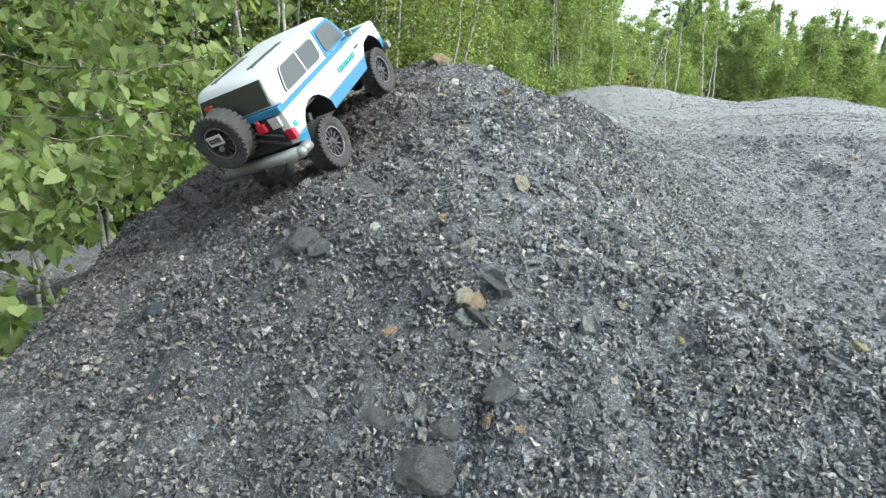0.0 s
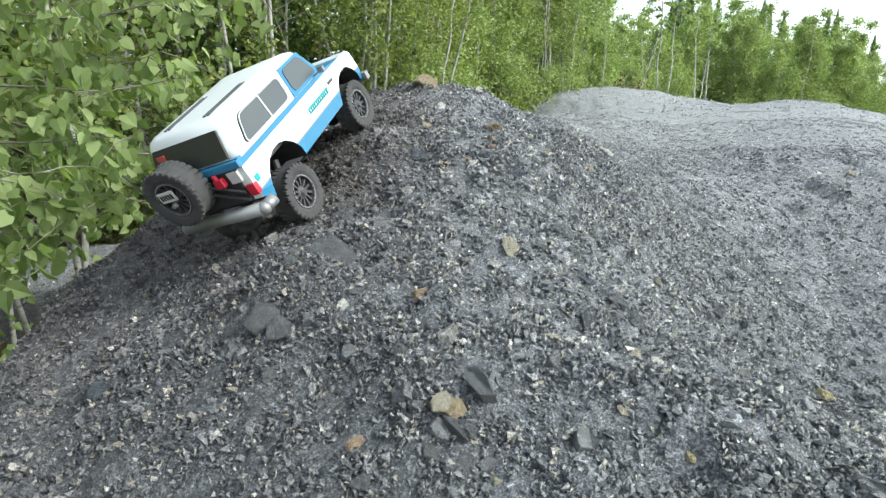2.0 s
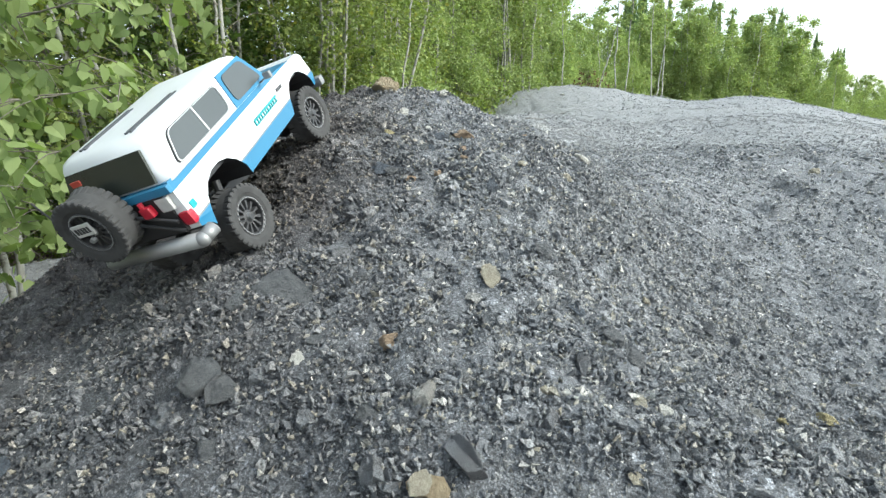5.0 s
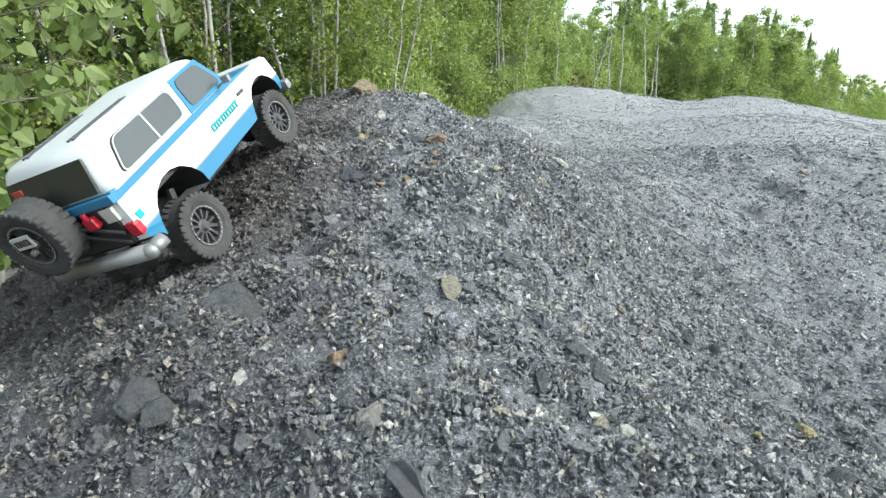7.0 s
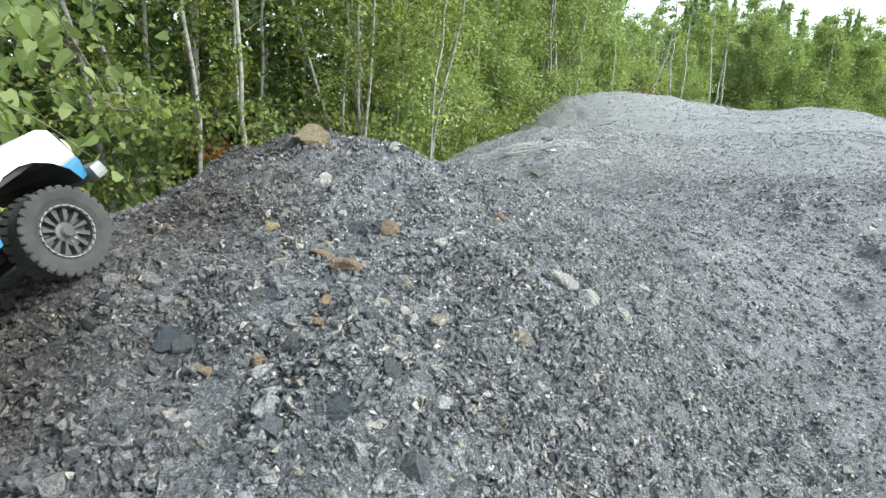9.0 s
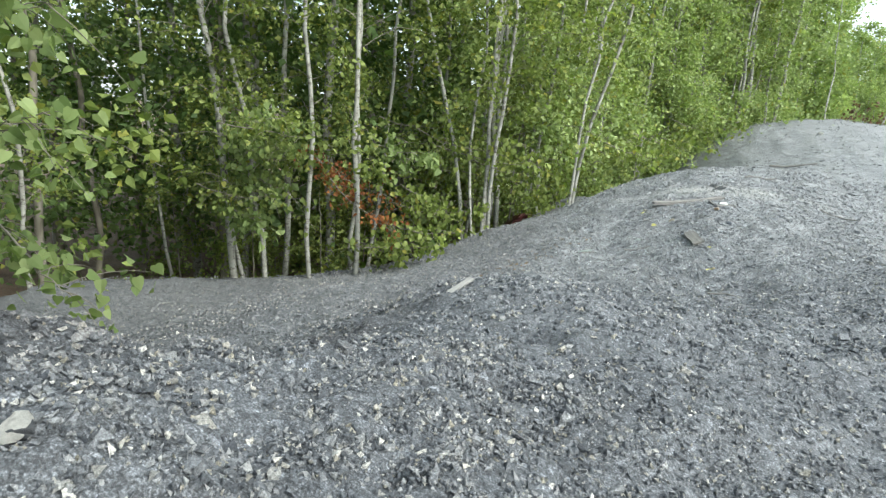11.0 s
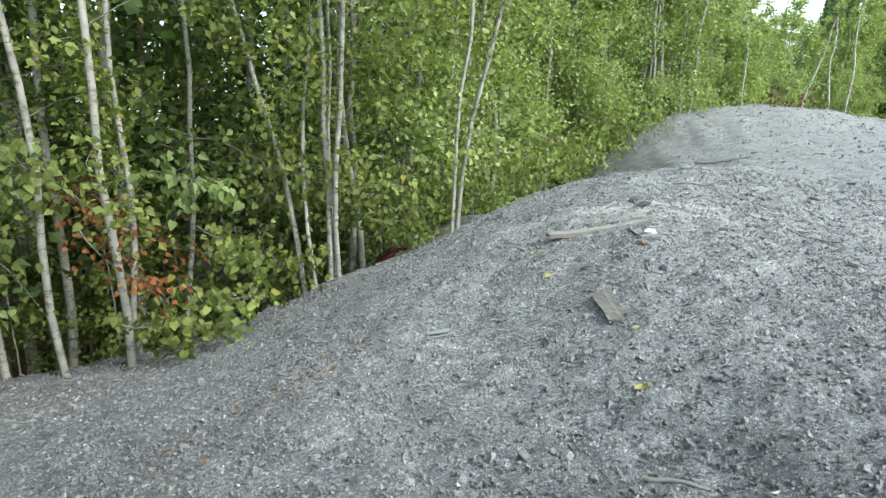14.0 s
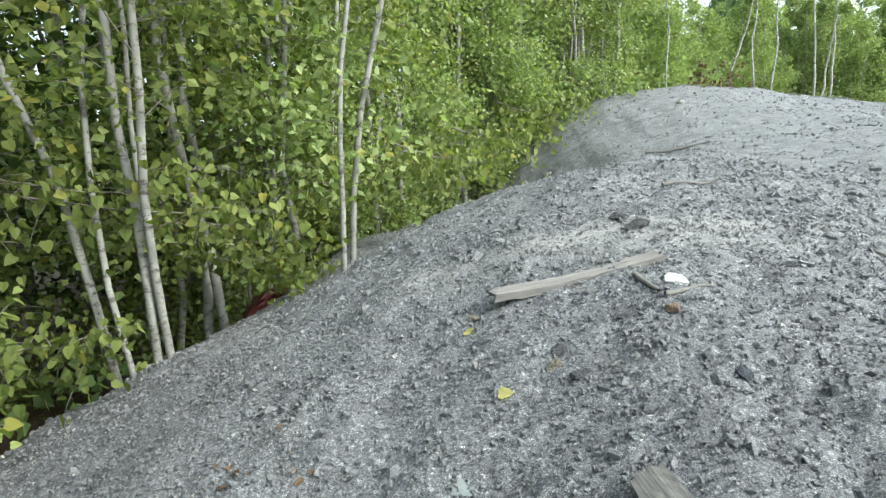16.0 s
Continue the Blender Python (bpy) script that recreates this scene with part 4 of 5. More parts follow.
def tree_meshes(seed, tall, girth, low, leaf_count, leaf_size, reach, bark, leaf, lean=0.0, bare=0.0, thick=0.5):
    """Trunk, limb and crown meshes of a slim broadleaf tree. low: the part of its height below which no limbs grow."""
    r = np.random.default_rng(seed)
    t = np.linspace(0, 1, 18)
    wob = np.cumsum(r.normal(0, 0.010 * tall, (18, 2)), axis=0) * 0.45
    sway = np.stack([wob[:, 0] + lean * t * tall, wob[:, 1], t * tall - 0.6 * (t == 0)], -1)
    stem = tube(sway, girth * (1.04 - t) ** 0.7, 9)
    pieces, tips = [stem], []
    count = int(22 * tall / 5)
    for k in range(count):
        f = low + (0.99 - low) * (k + r.uniform(0, 1)) / count
        base = np.array([np.interp(f, t, sway[:, c]) for c in range(3)])
        a = r.uniform(0, math.tau)
        length = reach * (1.1 - f) ** 0.6 * r.uniform(0.45, 1.25)
        s = np.linspace(0, 1, 6)[:, None]
        way = np.array([math.cos(a), math.sin(a), 0.0])
        pts = base + s * length * (way + np.array([0, 0, 0.8])) + np.array([0, 0, -0.75]) * length * s**2 + np.cumsum(r.normal(0, 0.03 * length, (6, 3)), 0) * (s > 0)
        pieces.append(tube(pts, girth * 0.13 * (1.1 - s[:, 0]) * (1.05 - f) ** 0.4 + 0.001, 3))
        tips.append((pts, length))
    trunk = mesh_from("trunk", *joined(pieces), bark, True)
    trunk.materials.append(ALDER)
    trunk.polygons.foreach_set("material_index", (np.arange(len(trunk.polygons)) >= len(stem[1])).astype(np.int32))
    weights = np.array([l for _, l in tips])
    which = r.choice(len(tips), leaf_count, p=weights / weights.sum())
    knots = r.uniform(0.12, 1.0, (len(tips), 4)) ** 0.7 * 5
    f = np.clip(knots[which, r.integers(0, 4, leaf_count)] + r.normal(0, 0.22, leaf_count), 0, 4.99)
    i0 = np.minimum(f.astype(int), 4)
    P = np.array([p for p, _ in tips])
    pos = P[which, i0] * (1 - (f - i0))[:, None] + P[which, i0 + 1] * (f - i0)[:, None]
    pos = pos + r.normal(0, 1, (leaf_count, 3)) * (0.105 * weights[which] * thick * 2)[:, None]
    v, f = leaves_at(r, pos, leaf_size)
    return trunk, mesh_from("crown", v, f, leaf)


def make_tree(name, label, meshes, m, group):
    ob = thing(name, label, "tree", m, group)
    for kind, me in zip(("trunk", "crown"), meshes):
        part(kind, me, None, ob)
    return ob


def spruce_meshes(seed, tall, reach, count):
    r = np.random.default_rng(seed)
    t = np.linspace(0, 1, 8)
    trunk = mesh_from("trunk", *tube(np.stack([0 * t, 0 * t, t * tall], -1), 0.012 * tall * (1.03 - t), 6), ALDER, True)
    f = r.uniform(0.04, 1.0, count) ** 0.85
    tier = np.clip(np.round(f * 30) / 30 + r.normal(0, 0.012, count), 0, 1)
    a = r.uniform(0, math.tau, count)
    s = r.uniform(0.1, 1, count) ** 0.6
    lobes = (0.7 + 0.4 * np.sin(a * 5 + tier * 40)) * r.uniform(0.65, 1.15, 31)[np.round(tier * 30).astype(int)]
    out = reach * (1.01 - tier) ** 0.95 * s * lobes + 0.01
    pos = np.stack([np.cos(a) * out, np.sin(a) * out, tier * tall - 0.30 * out + r.normal(0, 0.10, count) * tall / 6], -1)
    return trunk, mesh_from("crown", *leaves_at(r, pos, 0.021 * tall * (1.08 - 0.7 * tier), 0.9), NEEDLE)


def stand(meshes, name, label, spots, group, r, scale=(0.85, 1.2)):
    for k, (x, y) in enumerate(spots):
        s = r.uniform(*scale)
        m = Matrix.LocRotScale((x, y, float(height(x, y)) - 0.05), Euler((r.normal(0, 0.03), r.normal(0, 0.03), r.uniform(0, math.tau))), (s, s, s))
        make_tree(name, label, meshes[k % len(meshes)], m, group)


def rim_spots(r, n, near, far, y0, y1):
    out = []
    while len(out) < n:
        y = r.uniform(y0, y1)
        out.append((float(edge_x(y)) - r.uniform(near, far), y))
    return out


tr = np.random.default_rng(21)
# birches whose stems stand out at the rim: x, y, girth, lean to the side
STEMS = [(-0.72, 7.12, 0.026, 0.05), (-0.66, 7.17, 0.024, 0.10), (-0.74, 7.05, 0.018, -0.05), (-0.82, 7.08, 0.024, -0.17), (-0.69, 7.22, 0.016, 0.0), (-1.70, 6.20, 0.030, -0.01), (-2.06, 6.24, 0.028, -0.03),
         (-2.60, 6.22, 0.031, -0.11), (-2.92, 6.18, 0.044, -0.10), (-2.80, 6.30, 0.028, -0.08), (-2.10, 7.2, 0.028, 0.10), (-0.02, 7.9, 0.024, 0.19), (-0.02, 7.75, 0.020, 0.08), (-0.38, 8.2, 0.026, 0.08), (-0.53, 8.3, 0.024, 0.06), (-0.62, 8.5, 0.018, -0.02), (-1.75, 6.5, 0.026, 0.05)]
STEMS_BEHIND = [(-3.0, 7.1, 0.046, -0.01), (-1.2, 8.1, 0.028, 0.05), (-1.7, 8.6, 0.030, 0.02), (-0.7, 8.9, 0.030, 0.03), (-0.27, 9.2, 0.028, 0.06), (2.1, 11.9, 0.030, 0.08), (2.0, 11.9, 0.022, -0.03),
         (-3.0, 3.3, 0.040, 0.02), (-5.1, 4.6, 0.034, 0.04), (-5.0, 5.7, 0.030, 0.02), (-2.7, 3.0, 0.026, 0.0), (-3.2, 2.6, 0.022, 0.03), (-4.2, 6.7, 0.024, -0.04),
         (-1.90, 3.0, 0.022, 0.01), (-2.12, 2.9, 0.018, -0.03), (-1.66, 2.75, 0.020, 0.02), (-2.30, 3.05, 0.018, 0.0)]
for k, (x, y, girth, lean) in enumerate(STEMS + STEMS_BEHIND):
    meshes = tree_meshes(300 + k, 6.5 + (k % 4) * 0.5, girth * 0.80, 0.15 if y < 8.6 else 0.12, 2000 if y < 8.6 else 2400, 0.050, 0.85, BIRCH, LEAF, lean)
    make_tree("birch_tree", "slim white-barked birch with light green leaves at the rim", meshes, Matrix.Translation((x, y, float(height(x, y)) - 0.05)), "birches at the rim")
BUSHY = [tree_meshes(100 + k, 5.0 + k * 0.4, 0.026, 0.03, 3600, 0.050, 0.95, BIRCH, LEAF_LIGHTENED, 0.04 * (k - 1), thick=0.8) for k in range(4)]
DEEP_TREES = [tree_meshes(120 + k, 8.5, 0.050, 0.06, 2200, 0.10, 1.5, BIRCH if k % 2 else ALDER, LEAF_SHADED, thick=0.8) for k in range(4)]
FAR_BIRCH = [tree_meshes(140 + k, 4.3, 0.024, 0.04, 6500, 0.060, 0.72, BIRCH_LIT, LEAF_LIGHTENED, 0.02 * (k - 1), thick=1.35) for k in range(4)]
stand(BUSHY, "birch_sapling", "leafy young birch crowding the edge of the heap", rim_spots(tr, 30, 0.3, 1.3, 7.8, 12.6), "young birches at the rim", tr)
stand(BUSHY, "birch_sapling", "leafy young birch crowding the edge of the heap", rim_spots(tr, 12, 1.5, 2.7, 1.0, 4.5), "young birches at the rim", tr)
stand(DEEP_TREES, "forest_tree", "tall tree deep in the wood, the wood's shade put into its leaf colour", rim_spots(tr, 54, 2.0, 7.0, 0.5, 13.0), "trees in the wood", tr, (0.8, 1.15))
stand(DEEP_TREES, "forest_tree", "tall tree deep in the wood, the wood's shade put into its leaf colour", [(tr.uniform(-7, 1.5), tr.uniform(13, 20)) for _ in range(16)], "trees in the wood", tr, (0.8, 1.15))
UNDER = [tree_meshes(180 + k, 1.9, 0.013, 0.08, 1100, 0.055, 0.75, ALDER, LEAF, 0.05 * (k - 1), thick=0.9) for k in range(3)]
stand(UNDER, "leafy_shrub", "low leafy shrub with light green leaves among the stems", rim_spots(tr, 10, 0.3, 2.6, 7.4, 9.0), "shrubs in the wood", tr, (0.5, 1.0))
stand(UNDER, "leafy_shrub", "low leafy shrub with light green leaves among the stems", rim_spots(tr, 16, 0.0, 0.7, 8.8, 12.4), "shrubs in the wood", tr, (0.35, 0.65))
stand(BUSHY, "birch_sapling", "leafy young birch crowding the edge of the heap", rim_spots(tr, 9, 0.2, 0.7, 9.2, 12.4), "young birches at the rim", tr, (0.6, 0.85))
stand(UNDER, "leafy_shrub", "low leafy shrub with light green leaves among the stems", [(tr.uniform(-4.8, -2.2), tr.uniform(6.5, 8.4)) for _ in range(16)], "shrubs in the wood", tr, (0.5, 1.0))
stand(DEEP_TREES, "forest_tree", "tall tree deep in the wood, the wood's shade put into its leaf colour", [(tr.uniform(-14, -6), tr.uniform(3, 17)) for _ in range(26)], "trees in the wood", tr, (0.9, 1.3))
# crown and bark colours here are lightened to carry haze and light
BEHIND = "birch with an airy crown behind the hill, haze and light put into its colours"
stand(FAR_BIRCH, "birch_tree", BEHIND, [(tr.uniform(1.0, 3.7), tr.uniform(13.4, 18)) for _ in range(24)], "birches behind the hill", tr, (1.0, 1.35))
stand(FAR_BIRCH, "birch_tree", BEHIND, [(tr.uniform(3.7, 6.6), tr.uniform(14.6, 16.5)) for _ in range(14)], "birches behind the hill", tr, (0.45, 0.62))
AWAY = 1.32


def skyline(x, y, tall):
    """The scale that brings a tree of this height up to the wood's uneven skyline."""
    rise = float(np.interp(x / y, [0.22, 0.29, 0.33, 0.37, 0.40, 0.54, 0.58, 0.66, 0.72, 0.78, 0.84, 1.1], [0.205, 0.200, 0.162, 0.168, 0.200, 0.196, 0.166, 0.170, 0.138, 0.092, 0.055, 0.04]))
    return max(0.25, (0.15 + rise * y - float(height(x, y))) / tall)


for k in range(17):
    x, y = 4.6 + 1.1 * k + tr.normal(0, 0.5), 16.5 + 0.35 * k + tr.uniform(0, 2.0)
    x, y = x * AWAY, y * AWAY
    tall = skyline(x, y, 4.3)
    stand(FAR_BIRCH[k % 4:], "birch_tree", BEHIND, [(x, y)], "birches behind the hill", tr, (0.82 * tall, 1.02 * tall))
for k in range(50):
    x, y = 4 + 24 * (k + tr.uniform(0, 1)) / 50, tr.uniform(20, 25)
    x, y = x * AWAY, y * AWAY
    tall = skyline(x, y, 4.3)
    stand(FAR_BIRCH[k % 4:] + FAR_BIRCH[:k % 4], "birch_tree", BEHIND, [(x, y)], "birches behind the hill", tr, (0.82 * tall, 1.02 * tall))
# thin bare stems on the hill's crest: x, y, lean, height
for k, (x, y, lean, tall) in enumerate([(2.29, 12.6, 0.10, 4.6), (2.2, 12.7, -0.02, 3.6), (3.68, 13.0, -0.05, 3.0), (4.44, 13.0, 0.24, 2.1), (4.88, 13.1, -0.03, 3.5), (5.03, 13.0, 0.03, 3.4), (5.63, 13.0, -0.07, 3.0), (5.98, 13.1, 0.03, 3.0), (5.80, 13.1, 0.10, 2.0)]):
    meshes = tree_meshes(340 + k, tall, 0.015, 0.50, 600, 0.055, 0.42, BIRCH_LIT, LEAF_LIGHTENED, lean)
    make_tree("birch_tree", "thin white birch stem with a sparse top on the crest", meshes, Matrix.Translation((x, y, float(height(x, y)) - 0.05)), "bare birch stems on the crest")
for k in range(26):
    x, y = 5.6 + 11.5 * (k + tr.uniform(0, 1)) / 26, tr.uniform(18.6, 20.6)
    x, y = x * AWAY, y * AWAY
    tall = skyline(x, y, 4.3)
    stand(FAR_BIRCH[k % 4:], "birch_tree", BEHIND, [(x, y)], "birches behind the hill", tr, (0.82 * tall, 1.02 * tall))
SPRUCES = [spruce_meshes(160 + k, 6.6, 1.35 + 0.15 * k, 11000) for k in range(4)]
for k in range(40):
    x, y = 9 + 18 * (k + tr.uniform(0, 1)) / 40, tr.uniform(25, 30)
    x, y = x * AWAY, y * AWAY
    tall = skyline(x, y, 6.6)
    stand(SPRUCES[k % 4:] + SPRUCES[:k % 4], "spruce_tree", "green spruce with a slender pointed top", [(x, y)], "spruces in the distance", tr, (0.82 * tall, 1.02 * tall))


def leafy_branch(seed, name, label, start, end, count, size, spread, sag=0.25, material=None):
    """A bare twig that carries broad hanging leaves on side shoots."""
    r = np.random.default_rng(seed)
    start, end = np.array(start, float), np.array(end, float)
    t = np.linspace(0, 1, 9)[:, None]
    L = np.linalg.norm(end - start)
    main = start + (end - start) * t + np.array([0, 0, -sag * L]) * (t**2 - t) * -1 + np.cumsum(r.normal(0, 0.012 * L, (9, 3)), 0) * (t > 0)
    pieces, pos = [tube(main, 0.005 * (1.15 - t[:, 0]), 5)], []
    shoots = max(5, count // 9)
    for k in range(shoots):
        f = (k + r.uniform(0, 1)) / shoots
        b = np.array([np.interp(f, t[:, 0], main[:, c]) for c in range(3)])
        way = r.normal(size=3) * [1, 1, 0.6] + [0, 0, 0.15]
        way *= spread * r.uniform(0.5, 1.2) / np.linalg.norm(way)
        s = np.linspace(0, 1, 5)[:, None]
        pts = b + way * s + np.array([0, 0, -0.35 * spread]) * s**2
        pieces.append(tube(pts, 0.0018 * (1.3 - s[:, 0]), 3))
        n = count // shoots
        g = r.uniform(0.15, 1.0, n)
        stem = np.stack([np.interp(g, s[:, 0], pts[:, c]) for c in range(3)], -1)
        pos.append(stem + r.normal(0, 0.14 * spread, (n, 3)))
    ob = thing(name, label, "branch", group="leafy branches over the rim")
    twig = part("twig", mesh_from("twig", *joined(pieces), ALDER, True), None, ob)
    leaves = part("leaves", mesh_from("leaves", *heart_leaves(r, np.concatenate(pos), size), material or LEAF_BROAD), None, ob)
    tagged(twig, kind="stuff"), tagged(leaves, kind="stuff")
    return ob


BROAD = "poplar branch with broad pointed pale green leaves"
BRANCHES = [
    ((-1.5, 2.3, 0.95), (-0.50, 1.75, 0.66), 240, 0.30), ((-1.6, 2.2, 0.55), (-0.55, 1.80, 0.50), 240, 0.28), ((-1.7, 2.1, 0.30), (-0.72, 1.78, 0.30), 240, 0.26),
    ((-1.9, 2.0, 0.60), (-1.00, 1.70, 0.55), 230, 0.28), ((-1.9, 1.9, 0.15), (-0.88, 1.75, 0.08), 230, 0.24), ((-2.0, 1.9, -0.05), (-0.90, 1.75, -0.14), 220, 0.22),
    ((-1.8, 1.6, -0.20), (-0.86, 1.40, -0.22), 220, 0.20), ((-1.7, 1.3, -0.36), (-0.79, 1.18, -0.31), 200, 0.17), ((-2.4, 3.1, 0.75), (-1.0, 2.6, 0.60), 240, 0.32)]
BRANCHES_LOW = [
    ((-2.5, 2.9, 0.15), (-1.25, 2.4, 0.10), 220, 0.30), ((-2.2, 2.2, 0.9), (-1.3, 2.0, 0.85), 230, 0.30), ((-2.6, 2.6, -0.3), (-1.4, 2.3, -0.35), 200, 0.26),
    ((-1.7, 2.6, 0.40), (-0.85, 2.10, 0.36), 230, 0.28), ((-1.6, 2.5, 0.75), (-0.70, 2.15, 0.62), 230, 0.28), ((-1.6, 1.5, 0.10), (-0.88, 1.50, 0.02), 210, 0.20),
    ((-1.5, 1.1, -0.46), (-0.74, 1.02, -0.38), 170, 0.15), ((-1.9, 2.4, -0.15), (-1.1, 2.15, -0.10), 200, 0.26)]
BRANCHES_FAR = [
    ((-1.7, 1.8, -0.05), (-0.98, 1.62, -0.12), 200, 0.22), ((-1.8, 2.0, -0.25), (-1.02, 1.90, -0.24), 190, 0.22), ((-1.6, 1.4, -0.12), (-0.90, 1.30, -0.16), 190, 0.19), ((-1.5, 1.25, -0.25), (-0.86, 1.10, -0.28), 170, 0.16),
    ((-1.9, 3.2, 0.40), (-0.95, 2.9, 0.32), 230, 0.28), ((-1.9, 3.3, 0.0), (-1.05, 3.0, -0.10), 230, 0.28), ((-1.7, 3.0, 0.75), (-0.9, 2.9, 0.66), 220, 0.28), ((-1.7, 2.8, -0.2), (-0.95, 2.6, -0.24), 200, 0.24), ((-1.6, 2.4, 0.1), (-0.85, 2.3, 0.0), 200, 0.24)]
for k, (a, b, count, spread) in enumerate(BRANCHES + BRANCHES_LOW + BRANCHES_FAR):
    leafy_branch(401 + k, "poplar_branch", BROAD, a, b, int(count * 0.66), 0.046, spread)
SHRUBS = [
    ((-2.6, 5.6, 0.30), (-1.7, 5.9, 0.28), 150, 0.36), ((-3.0, 5.8, -0.25), (-2.1, 5.9, -0.2), 150, 0.36), ((-2.9, 6.2, 0.05), (-1.9, 6.1, 0.05), 150, 0.36),
    ((-1.9, 6.6, -0.75), (-1.0, 6.35, -0.78), 110, 0.26), ((-1.2, 7.0, 0.15), (-0.2, 7.2, 0.05), 120, 0.34), ((-1.6, 6.8, -0.4), (-0.7, 6.8, -0.45), 110, 0.28),
    ((-1.6, 6.4, -0.95), (-0.8, 6.2, -0.75), 90, 0.22), ((-1.1, 7.4, -0.1), (-0.1, 7.6, -0.2), 120, 0.3), ((-1.9, 7.0, 0.3), (-0.9, 7.1, 0.25), 120, 0.34), ((-1.0, 8.0, 0.1), (0.0, 8.2, 0.0), 130, 0.34)]
SHRUBS_MID = [
    ((-1.5, 6.5, -0.55), (-0.72, 6.15, -0.48), 190, 0.24), ((-1.6, 6.1, -0.7), (-0.85, 5.95, -0.60), 170, 0.22), ((-1.4, 6.9, -0.45), (-0.55, 6.75, -0.42), 170, 0.24),
    ((-0.9, 7.6, -0.25), (-0.05, 7.75, -0.25), 150, 0.28), ((-0.5, 8.5, 0.05), (0.35, 8.75, 0.0), 170, 0.32), ((0.1, 9.4, 0.2), (0.9, 9.6, 0.15), 170, 0.34),
    ((-1.2, 7.3, 0.35), (-0.35, 7.45, 0.19), 200, 0.30), ((-1.0, 7.4, 0.05), (-0.25, 7.5, -0.10), 180, 0.28), ((-1.7, 7.0, 0.05), (-0.95, 7.1, -0.10), 80, 0.28), ((-1.8, 7.0, 0.4), (-1.0, 7.1, 0.27), 90, 0.28)]
SHRUBS_FAR = [
    ((-1.4, 7.0, 0.3), (-0.6, 7.1, 0.15), 110, 0.28), ((0.3, 8.3, 0.25), (0.95, 8.6, 0.10), 180, 0.30), ((0.6, 9.0, 0.35), (1.3, 9.3, 0.22), 190, 0.34), ((-1.4, 6.6, -0.2), (-0.85, 6.4, -0.28), 160, 0.24),
    ((0.7, 10.1, 0.40), (1.35, 10.3, 0.22), 190, 0.36), ((1.1, 10.7, 0.55), (1.75, 10.9, 0.36), 190, 0.36), ((1.5, 11.3, 0.75), (2.1, 11.4, 0.58), 170, 0.34), ((0.1, 8.9, 0.15), (0.75, 9.1, 0.02), 170, 0.30)]
BUSHES = [((-2.9, 6.2, 0.42), (-2.0, 5.95, 0.34), 150, 0.30), ((-2.9, 6.2, 0.15), (-2.15, 5.95, 0.08), 150, 0.30), ((-2.7, 6.2, -0.15), (-2.3, 5.95, -0.22), 110, 0.26), ((-1.6, 6.5, 0.15), (-0.95, 6.2, 0.10), 100, 0.22), ((-2.9, 6.1, -0.5), (-2.4, 5.95, -0.6), 110, 0.24)]
for k, (a, b, count, spread) in enumerate(SHRUBS + SHRUBS_MID + SHRUBS_FAR):
    leafy_branch(431 + k, "rim_branch", "leafy birch branch hanging out over the rim", a, b, count, 0.046, spread, material=LEAF)
for k, (a, b, count, spread) in enumerate(BUSHES):
    leafy_branch(461 + k, "maple_branch", "broad-leaved branch with pale green leaves among the stems", a, b, int(count * 1.4), 0.056, spread)
DRY_BRUSH = leaf_material("dry_brush_leaves", (0.07, 0.045, 0.03), (0.12, 0.07, 0.05), (0.17, 0.10, 0.07), 0.0)
WITHERED = leaf_material("withered_leaves", (0.16, 0.06, 0.025), (0.26, 0.10, 0.04), (0.34, 0.16, 0.06), 0.02)
leafy_branch(416, "withered_branch", "broken birch branch with rust-brown withered leaves", (-2.3, 6.6, 0.0), (-1.5, 6.5, -0.30), 170, 0.036, 0.30, material=WITHERED)
leafy_branch(418, "withered_branch", "broken birch branch with rust-brown withered leaves", (-1.9, 6.2, -0.15), (-1.2, 6.05, -0.5), 130, 0.036, 0.26, material=WITHERED)
leafy_branch(417, "withered_branch", "broken birch branch with rust-brown withered leaves", (-2.6, 7.0, 0.05), (-1.8, 6.6, -0.2), 130, 0.036, 0.26, material=WITHERED)

for k, (x, y) in enumerate([(3.75, 12.3), (3.95, 12.5), (4.15, 12.35)]):
    z = float(height(x, y))
    leafy_branch(480 + k, "dry_brush", "dry reddish-brown brush on the crest of the hill", (x, y, z - 0.02), (x + 0.18, y, z + 0.28), 40, 0.040, 0.20, material=DRY_BRUSH)

# ---- stones, wood and litter lying on the heap ----
def stone_mesh(seed, flat=0.6, rough=0.34, detail=3):
    """A broken stone about 1 across: a noisy ball cut by a few planes."""
    r = np.random.default_rng(seed)
    bm = bmesh.new()
    bmesh.ops.create_icosphere(bm, subdivisions=detail, radius=0.5)
    for v in bm.verts:
        v.co *= 1 + rough * noise.noise(v.co * 2.3 + Vector((seed * 7.1, 0, 0)))
    for k in range(11):
        n = Vector(r.normal(size=3)).normalized()
        d = r.uniform(0.22, 0.40)
        for v in bm.verts:
            over = v.co.dot(n) - d
            if over > 0:
                v.co -= n * over * 0.92
    for v in bm.verts:
        v.co *= 1 + 0.16 * noise.noise(v.co * 7.0 + Vector((0, seed * 3.3, 0))) + 0.07 * noise.noise(v.co * 17.0)
        v.co.x *= 1.15
        v.co.z *= flat
    me = bpy.data.meshes.new("stone")
    bm.to_mesh(me), bm.free()
    return me


